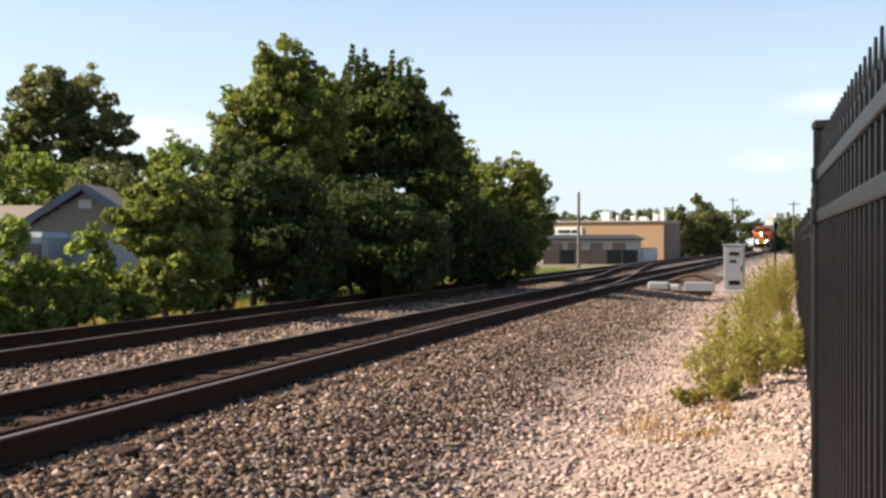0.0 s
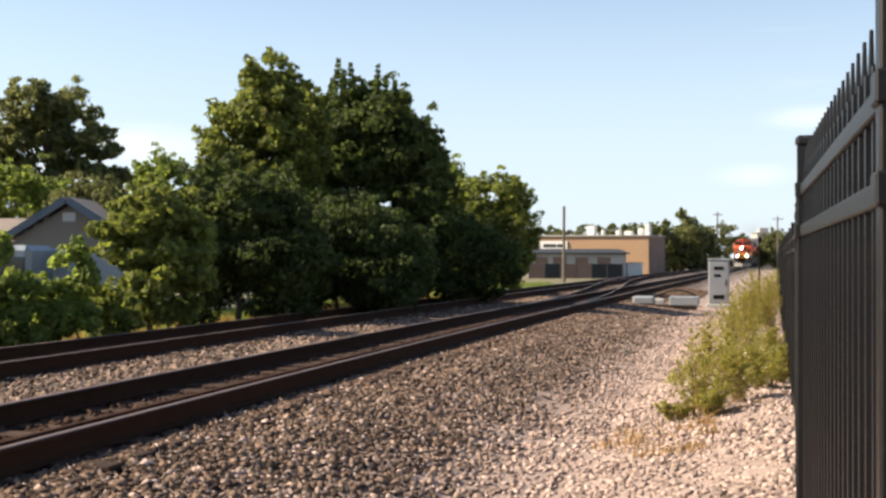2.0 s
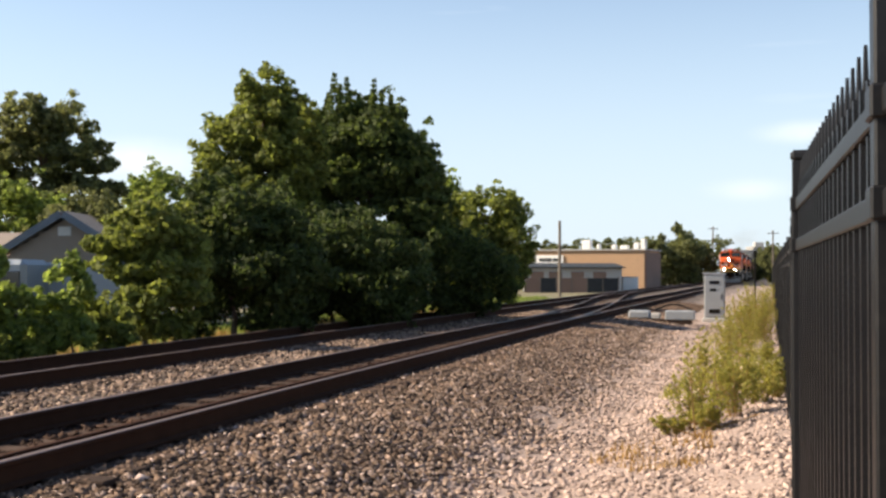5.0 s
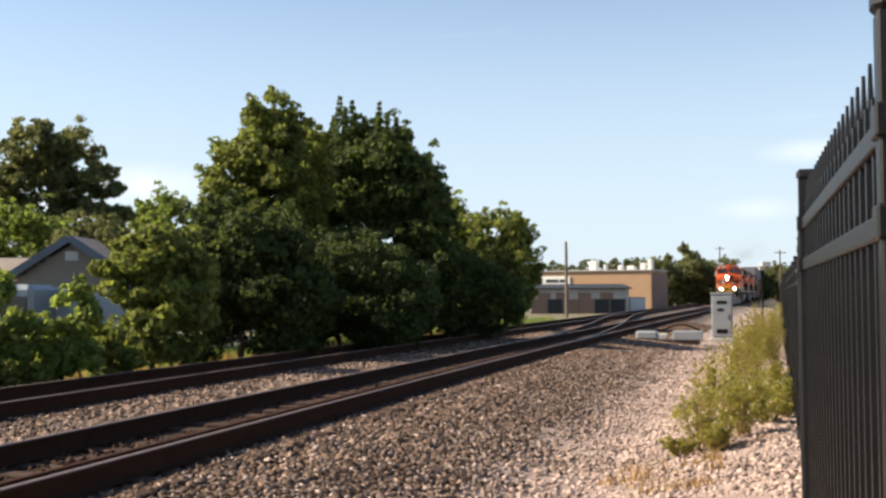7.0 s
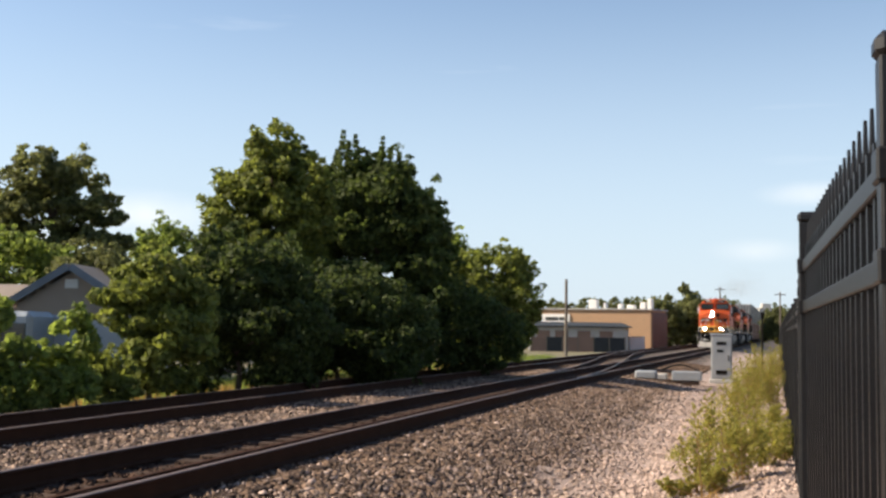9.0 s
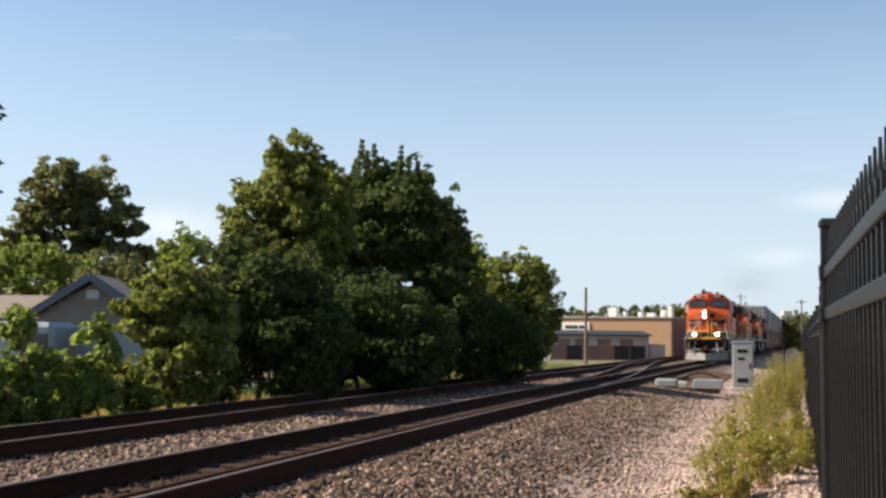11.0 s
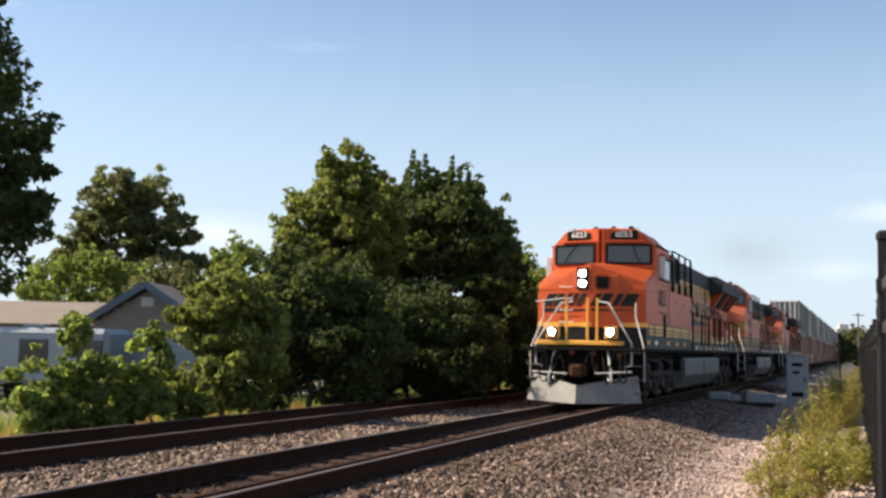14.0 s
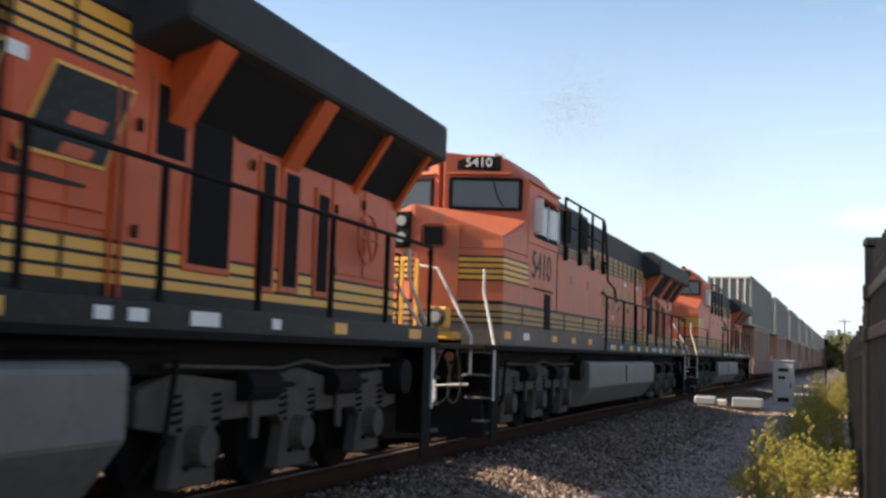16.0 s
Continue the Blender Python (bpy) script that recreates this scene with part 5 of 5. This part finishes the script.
    rail_bar(L, [(0.35, 0.5, 0.80), (1.25, 0.55, 0.86)], 0.018, STEEL_RAIL, "cut_lever", "steel uncoupling lever")
    for x in (-1.0, -0.35, 0.35, 1.0):
        part("bracket", box((x, 0.80, 1.05), (0.12, 0.16, 0.55), 0.02), UNDER, L)
    for x, y, z in ((-0.25, 0.7, 1.30), (0.28, 0.7, 1.28), (0.95, 0.66, 1.25)):
        bm = bmesh.new()
        add_tube(bm, (x, y - 0.1, z), (x, y + 0.1, z), 0.07, seg=12)
        part("receptacle", bm, RAIL_RUST, L, "round cable receptacle")
    for x, d in ((-0.95, 0.12), (-0.62, -0.2), (0.2, 0.15), (0.85, -0.15), (1.05, 0.1)):
        pts = [Vector((x + d * math.sin(u * 6.0), 0.62 - 0.12 * math.sin(u * 3.14), 1.38 - 0.75 * math.sin(u * 3.14) - 0.1 * u)) for u in np.linspace(0, 1, 11)]
        part("air_hose", tube(pts, 0.020), UNDER, L, "looped air hose")
    # plough
    bm = bmesh.new()
    pv = [(-1.30, 0.84, 0.76), (-0.05, 0.26, 0.50), (1.34, 0.84, 0.76), (-1.46, 0.78, 0.10), (-0.05, 0.14, 0.06), (1.44, 0.78, 0.10)]
    pb = [(x, y + 0.10, z) for x, y, z in pv]
    v = [bm.verts.new(p) for p in pv + pb]
    for f in ((0, 1, 4, 3), (1, 2, 5, 4), (6, 9, 10, 7), (7, 10, 11, 8), (0, 6, 7, 1), (1, 7, 8, 2), (3, 4, 10, 9), (4, 5, 11, 10), (0, 3, 9, 6), (2, 8, 11, 5)):
        bm.faces.new([v[i] for i in f])
    bmesh.ops.recalc_face_normals(bm, faces=bm.faces[:])
    part("plough", bm, PLOUGH if lit else UNDER, L, "dull grey steel V-shaped plough" if lit else "grimy dark V-shaped plough")
    for side in (1, -1):
        corner_steps(L, 0.74, 1, side, True)
        corner_steps(L, 22.95, -1, side, True)
    # upper works behind the cab
    up = part("equipment_cabinet", prism([(-1.05, 3.16), (1.05, 3.16), (1.05, 4.33), (0.80, 4.46), (-0.80, 4.46), (-1.05, 4.33)], "y", 5.05, 9.2, 0.02), ROOFGREY, L)
    banded(L, "upper_band", rect(-1.42, 1.42, 5.05, 9.2), 3.16, 3.36, band, (3.175, 3.23, 3.29, 3.35), DARK)
    for side in (1, -1):
        for y in (6.25, 7.15, 8.75):
            g = part("vent_grille", box((side * 1.06, y, 3.92), (0.03, 0.66, 0.66), 0.01), GRILLE, up)
            for z in np.arange(3.64, 4.22, 0.07):
                part("louvre", box((side * 1.078, y, z), (0.02, 0.58, 0.03), 0, Euler((0, radians(30 * side), 0))), UNDER, g)
        for y in (5.5, 6.7, 7.9, 9.0):
            rail_bar(up, [(side * 1.43, y, 3.12), (side * 1.43, y, 4.26)], 0.03, UNDER, "handrail_post")
            part("stanchion_foot", box((side * 1.45, y, 3.22), (0.08, 0.14, 0.28), 0.02), UNDER, up)
        rail_bar(up, [(side * 1.43, 5.5, 4.26), (side * 1.43, 9.1, 4.26), (side * 1.40, 9.4, 4.15), (side * 1.35, 10.0, 3.0), (side * 1.42, 10.5, 2.85), (side * 1.44, 10.6, 2.55)], 0.024)
        rail_bar(up, [(side * 1.43, 5.5, 3.75), (side * 1.43, 9.0, 3.75)], 0.018)
    # engine hood
    hood = rect(-1.06, 1.06, 9.2, 22.2)
    banded(L, "hood_base", hood, 1.44, 1.72, DARK if new_style else DUSTY)
    banded(L, "hood_band", hood, 1.72, 2.06, band, (1.73, 1.83, 1.94, 2.05), DARK)
    hb = banded(L, "hood", hood, 2.06, 3.28, paint)
    banded(L, "hood_upper_band", rect(-1.06, 1.06, 9.2, 16.5), 3.28, 3.72, band, (3.29, 3.38, 3.48, 3.58, 3.71), DARK)
    part("hood_rear", prism(rect(-1.06, 1.06, 16.5, 22.2), "z", 3.28, 3.55), paint, L)
    part("hood_roof", prism([(-1.06, 3.72), (1.06, 3.72), (1.06, 4.25), (0.78, 4.36), (-0.78, 4.36), (-1.06, 4.25)], "y", 9.2, 16.6, 0.02), ROOFGREY, L, "sooty dark hood roof")
    for y, w in ((10.4, 0.7), (12.6, 0.9), (14.2, 0.8)):
        part("roof_hatch", box((0, y, 4.39), (1.4, w, 0.12), 0.03), ROOFGREY, L)
    ex = part("exhaust_stack", box((0, 15.2, 4.41), (0.5, 1.0, 0.22), 0.04), GRILLE, L)
    bm = bmesh.new()
    add_tube(bm, (0.75, 9.75, 4.42), (0.80, 9.75, 4.42), 0.09, seg=12)
    part("lifting_eye", bm, UNDER, L)
    for side in (1, -1):
        for k, y in enumerate(np.arange(9.6, 22.0, 0.62)):
            if y < 16.2:
                part("hood_door", box((side * 1.064, y + 0.31, 2.68), (0.016, 0.59, 1.14), 0.006), paint, hb)
                part("door_seam", box((side * 1.068, y, 1.9), (0.014, 0.022, 0.30)), DARK, hb)
                part("door_seam", box((side * 1.068, y, 3.50), (0.014, 0.022, 0.40)), DARK, hb)
                if k % 2:
                    part("latch", box((side * 1.078, y + 0.08, 2.5), (0.02, 0.05, 0.11)), UNDER, hb)
        for y, z, h, w in ((17.05, 3.05, 0.55, 0.42), (17.7, 2.65, 1.35, 0.66), (18.75, 2.45, 1.15, 0.24), (19.25, 2.45, 1.1, 0.3), (20.0, 2.4, 1.0, 0.26)):
            fr = part("door_frame", box((side * 1.066, y, z), (0.03, w + 0.12, h + 0.12), 0.01), paint, hb)
            part("screen", box((side * 1.076, y, z), (0.026, w, h), 0.005), GRILLE, fr, "black mesh screen")
        for y in (20.6, 21.5):
            part("hood_door", box((side * 1.066, y, 2.62), (0.02, 0.72, 1.0), 0.008), paint, hb)
        bm = bmesh.new()
        for i in range(16):
            a0, a1 = i * math.pi / 8, (i + 1) * math.pi / 8
            add_tube(bm, (side * 1.18, 21.0 + 0.28 * math.cos(a0), 2.55 + 0.28 * math.sin(a0)), (side * 1.18, 21.0 + 0.28 * math.cos(a1), 2.55 + 0.28 * math.sin(a1)), 0.018, seg=6)
        for i in range(3):
            a0 = i * math.pi / 3
            add_tube(bm, (side * 1.18, 21.0 - 0.28 * math.cos(a0), 2.55 - 0.28 * math.sin(a0)), (side * 1.18, 21.0 + 0.28 * math.cos(a0), 2.55 + 0.28 * math.sin(a0)), 0.014, seg=6)
        part("brake_wheel", bm, paint, L, "orange hand-brake wheel")
        for y in (15.02, 15.10, 16.32, 16.44):
            part("conduit", tube([(side * 1.085, y, 1.50), (side * 1.085, y, 3.66 if y < 16 else 3.2)], 0.016, 6), UNDER if y < 16 else paint, hb)
        for y, z in ((16.62, 2.95), (16.62, 2.15), (18.42, 2.95), (20.32, 2.80), (20.32, 2.15), (21.1, 2.95)):
            part("latch", box((side * 1.085, y, z), (0.024, 0.05, 0.10), 0.006), UNDER, hb, "dark door latch")
        for y, w in ((9.9, 0.22), (11.0, 0.16), (13.4, 0.2), (15.7, 0.18), (16.1, 0.22), (18.2, 0.16)):
            part("notice_plate", box((side * 1.494, y, 1.52), (0.010, w, 0.09)), WHITE, hb, "small white notice plate")
        rail_bar(hb, [(side * 1.09, 9.5, 2.24), (side * 1.09, 16.2, 2.24)], 0.012, paint, "hood_rib")
        for y in (12.0, 13.6, 15.2):
            part("notice_plate", box((side * 1.080, y, 2.25 if y < 13 else 3.15), (0.012, 0.24, 0.10)), WHITE, hb, "small white notice plate")
        if new_style:
            for y, slot in ((11.65, 0.10), (13.10, -0.08), (14.50, 0.09), (15.90, -0.09)):
                m = Matrix.Translation((side * 1.078, y, 2.86)) @ rotz(90 * side).to_matrix().to_4x4()
                edge = part("emblem_block", prism(slanted(0, 0, 0.94, 0.66, 0.17), "y", -0.010, 0.010), YELLOW, hb, "leaning emblem block with a yellow edge")
                edge.matrix_basis = m
                part("emblem_bar", prism(slanted(0, 0, 0.88, 0.60, 0.155), "y", -0.016, 0.016), DARK, edge)
                part("emblem_slot", prism(slanted(0.06, slot + 0.06, 0.40, 0.10, 0.03), "y", -0.020, 0.020), paint, edge)
                part("emblem_slot", prism(slanted(-0.04, slot - 0.16, 0.34, 0.09, 0.03), "y", -0.020, 0.020), paint, edge)
            o = part("emblem_bar", prism([(-2.6, -0.13), (-2.5, 0.12), (2.6, 0.0), (2.6, -0.02)], "y", -0.012, 0.012), DARK, hb, "long tapering dark emblem bar")
            o.matrix_basis = Matrix.Translation((side * 1.078, 13.4, 2.40)) @ rotz(90 * side).to_matrix().to_4x4()
        else:
            for y, w in ((11.2, 0.6), (12.4, 0.55), (13.5, 0.6), (14.6, 0.55)):
                part("emblem_bar", box((side * 1.078, y, 2.72), (0.014, w, 0.5)), FADED_YELLOW, hb, "faded yellow emblem block")
    # radiator wing
    rw = part("radiator_wing", prism([(-1.56, 3.70), (-1.56, 4.13), (-1.3, 4.28), (1.3, 4.28), (1.56, 4.13), (1.56, 3.70), (1.06, 3.55), (-1.06, 3.55)], "y", 16.45, 22.6, 0.025), ROOFGREY, L, "sooty overhanging radiator roof")
    for side in (1, -1):
        for y0, y1 in ((17.4, 19.0), (19.5, 20.75), (20.9, 22.1)):
            bm = prism([(side * 1.07, 3.12), (side * 1.45, 3.70), (side * 1.30, 3.70), (side * 1.05, 3.30)], "y", y0, y1)
            part("radiator_screen", bm, GRILLE, rw, "black slanted radiator screen")
        for y in (17.15, 19.2, 20.83, 22.15):
            part("strut", prism([(side * 1.07, 3.02), (side * 1.50, 3.69), (side * 1.20, 3.69), (side * 1.05, 3.4)], "y", y - (0.16 if y < 20 else 0.05), y + (0.16 if y < 20 else 0.05)), paint, rw)
    # tank, trucks, railings
    tk = part("fuel_tank", prism([(-1.46, 0.66), (-1.46, 1.14), (-1.40, 1.2), (1.40, 1.2), (1.46, 1.14), (1.46, 0.66), (1.15, 0.26), (-1.15, 0.26)], "y", 7.8, 16.1, 0.02), TANK, L, "silver-grey fuel tank")
    for side in (1, -1):
        part("tank_seam", box((side * 1.465, 11.9, 0.92), (0.02, 0.07, 0.42)), UNDER, tk)
        bm = bmesh.new()
        add_tube(bm, (side * 1.35, 14.0, 1.28), (side * 1.52, 14.0, 1.32), 0.06, seg=10)
        part("filler_cap", bm, RAIL_RUST, tk, "red filler cap")
        ys = (9.4, 11.45, 13.15, 14.9, 16.4, 17.9, 19.4, 20.9, 22.4)
        for y in ys:
            part("handrail_post", box((side * 1.46, y, 2.02), (0.045, 0.06, 1.16), 0.008), UNDER, L)
        rail_bar(L, [(side * 1.46, 8.9, 2.68), (side * 1.46, 9.4, 2.62), (side * 1.46, 22.4, 2.60), (side * 1.3, 22.8, 2.55)], 0.022)
        part("pipe_run", tube([(side * 1.2, 7.5, 1.3), (side * 1.2, 17.0, 1.3)], 0.05), UNDER, L)
        part("air_reservoir", tube([(side * 0.95, 7.2, 1.18), (side * 0.95, 7.7, 1.18)], 0.16, 12), TRUCK, L)
    part("end_plate", box((0, 22.75, 1.2), (2.6, 0.1, 0.62), 0.02), UNDER, L)
    part("coupler", box((0, 23.4, 0.86), (0.30, 1.3, 0.28), 0.05), RAIL_RUST, L, "rusty knuckle coupler")
    rail_bar(L, [(-0.9, 22.8, 1.5), (-0.9, 22.8, 2.55), (0.9, 22.8, 2.55), (0.9, 22.8, 1.5)], 0.02)
    build_truck(L, 2.75, 1.95)
    build_truck(L, 17.45, 1.85)
    return L


def ribbed_container(parent, y0, length, z0, h, mat, end_mat, name):
    c = part(name, box((0, y0 + length / 2, z0 + h / 2), (2.40, length - 0.1, h - 0.1), 0.01), mat, parent)
    bm = bmesh.new()
    n = int(length / 0.42)
    for k in range(n):
        y = y0 + 0.3 + k * (length - 0.6) / (n - 1)
        for side in (1, -1):
            add_box(bm, (side * 1.21, y, z0 + h / 2), (0.05, 0.16, h - 0.3))
    part("ribs", bm, mat, c)["kind"] = "stuff"
    for side in (1, -1):
        for z in (z0 + 0.07, z0 + h - 0.07):
            part("side_rail", box((side * 1.21, y0 + length / 2, z), (0.07, length, 0.12), 0.01), mat, c)
        for y in (y0 + 0.08, y0 + length - 0.08):
            part("corner_post", box((side * 1.17, y, z0 + h / 2), (0.16, 0.16, h), 0.01), mat, c)
    for x in (-0.85, -0.45, 0.0, 0.45, 0.85):
        part("end_post", box((x, y0 + 0.0, z0 + h / 2), (0.09, 0.08, h - 0.3), 0.01), end_mat, c)
    part("end_rail", box((0, y0 + 0.0, z0 + h - 0.08), (2.3, 0.09, 0.12), 0.01), end_mat, c)
    return c


def build_well_car():
    w = thing("container_well_car", Matrix(), "dusty well car with grey container stacked on a brown one", "rail car", "container cars of the train")
    for side in (1, -1):
        part("side_girder", box((side * 1.36, 10.5, 0.88), (0.12, 15.4, 0.75), 0.02), WELL, w)
        part("top_chord", box((side * 1.38, 10.5, 1.28), (0.2, 15.4, 0.1), 0.02), WELL, w)
        for y in np.arange(3.4, 18, 1.6):
            part("girder_rib", box((side * 1.43, y, 0.88), (0.05, 0.1, 0.7), 0.01), WELL, w)
    part("well_floor", box((0, 10.5, 0.42), (2.6, 15.2, 0.12), 0.01), UNDER, w)
    for y in (1.6, 19.4):
        part("end_platform", box((0, y, 1.05), (2.5, 2.6, 0.2), 0.02), WELL, w)
        for k in (-0.88, 0.88):
            bm = bmesh.new()
            for side in (1, -1):
                add_tube(bm, (side * 0.70, y + k, 0.45), (side * 0.84, y + k, 0.45), 0.45, seg=20)
            part("wheelset", bm, UNDER, w)
        for side in (1, -1):
            part("truck_frame", box((side * 1.0, y, 0.5), (0.14, 2.3, 0.3), 0.05), TRUCK, w)
        part("coupler", box((0, y + (-1.6 if y < 5 else 1.6), 0.86), (0.28, 1.2, 0.26), 0.04), RAIL_RUST, w)
    ribbed_container(w, 4.2, 12.6, 0.5, 2.75, BOX_BROWN, BOX_BROWN, "lower_container")
    ribbed_container(w, 2.1, 16.6, 3.28, 2.85, BOX_GREY, STEEL_RAIL, "upper_container")
    return w


CARS = []
PITCH = 24.3
CARS.append((build_locomotive("orange and black freight locomotive with lit headlights and dark emblem", "6053", True, True), 0.0, 4.7, 19.3))
CARS.append((build_locomotive("faded orange locomotive with yellow striped nose and dusty sides", "5410", False, False), PITCH, 4.7, 19.3))
CARS.append((build_locomotive("dusty faded orange locomotive coupled ahead of the container cars", "", False, False), 2 * PITCH, 4.7, 19.3))
first_well = build_well_car()
CARS.append((first_well, 3 * PITCH, 1.6, 19.4))
for i in range(1, 12):
    CARS.append((copy_thing(first_well, Matrix()), 3 * PITCH + i * 21.4, 1.6, 19.4))


def exhaust_puff(seed, size, count, label):
    """Drifting soot: a loose cloud of tiny grey flecks."""
    rng = np.random.default_rng(seed)
    p = rng.standard_normal((count, 3)) * np.array(size) * (0.35 + 0.65 * rng.random((count, 1)))
    q = p[:, None, :] + 0.0055 * rng.standard_normal((count, 3, 3))
    ob = raw_mesh("exhaust_smoke", q.reshape(-1, 3), np.arange(count * 3).reshape(-1, 3), SOOT)
    return tagged(ob, label, "smoke", "exhaust of the train", "stuff")


SOOT = material("drifting_soot", (0.30, 0.26, 0.22), 1.0, var=0.2, scale=2, spec=0.0)
PUFFS = [(exhaust_puff(301, (1.6, 2.8, 1.0), 28000, "thin grey diesel exhaust trailing over the train"), 34.0, 7.3, 0.5),
         (exhaust_puff(302, (2.4, 4.5, 1.5), 38000, "thin grey diesel exhaust drifting behind the locomotives"), 47.0, 8.4, 1.2)]


def motions():
    for ob, off, z, d in PUFFS:
        walk(ob, [(t * 0.5, Matrix.Translation(on_line(nose_s(t * 0.5) + off, d, z))) for t in range(33)])
    for ob, off, a, b in CARS:
        walk(ob, [(t * 0.5, car_pose(nose_s(t * 0.5) + off, a, b)) for t in range(33)])


motions()
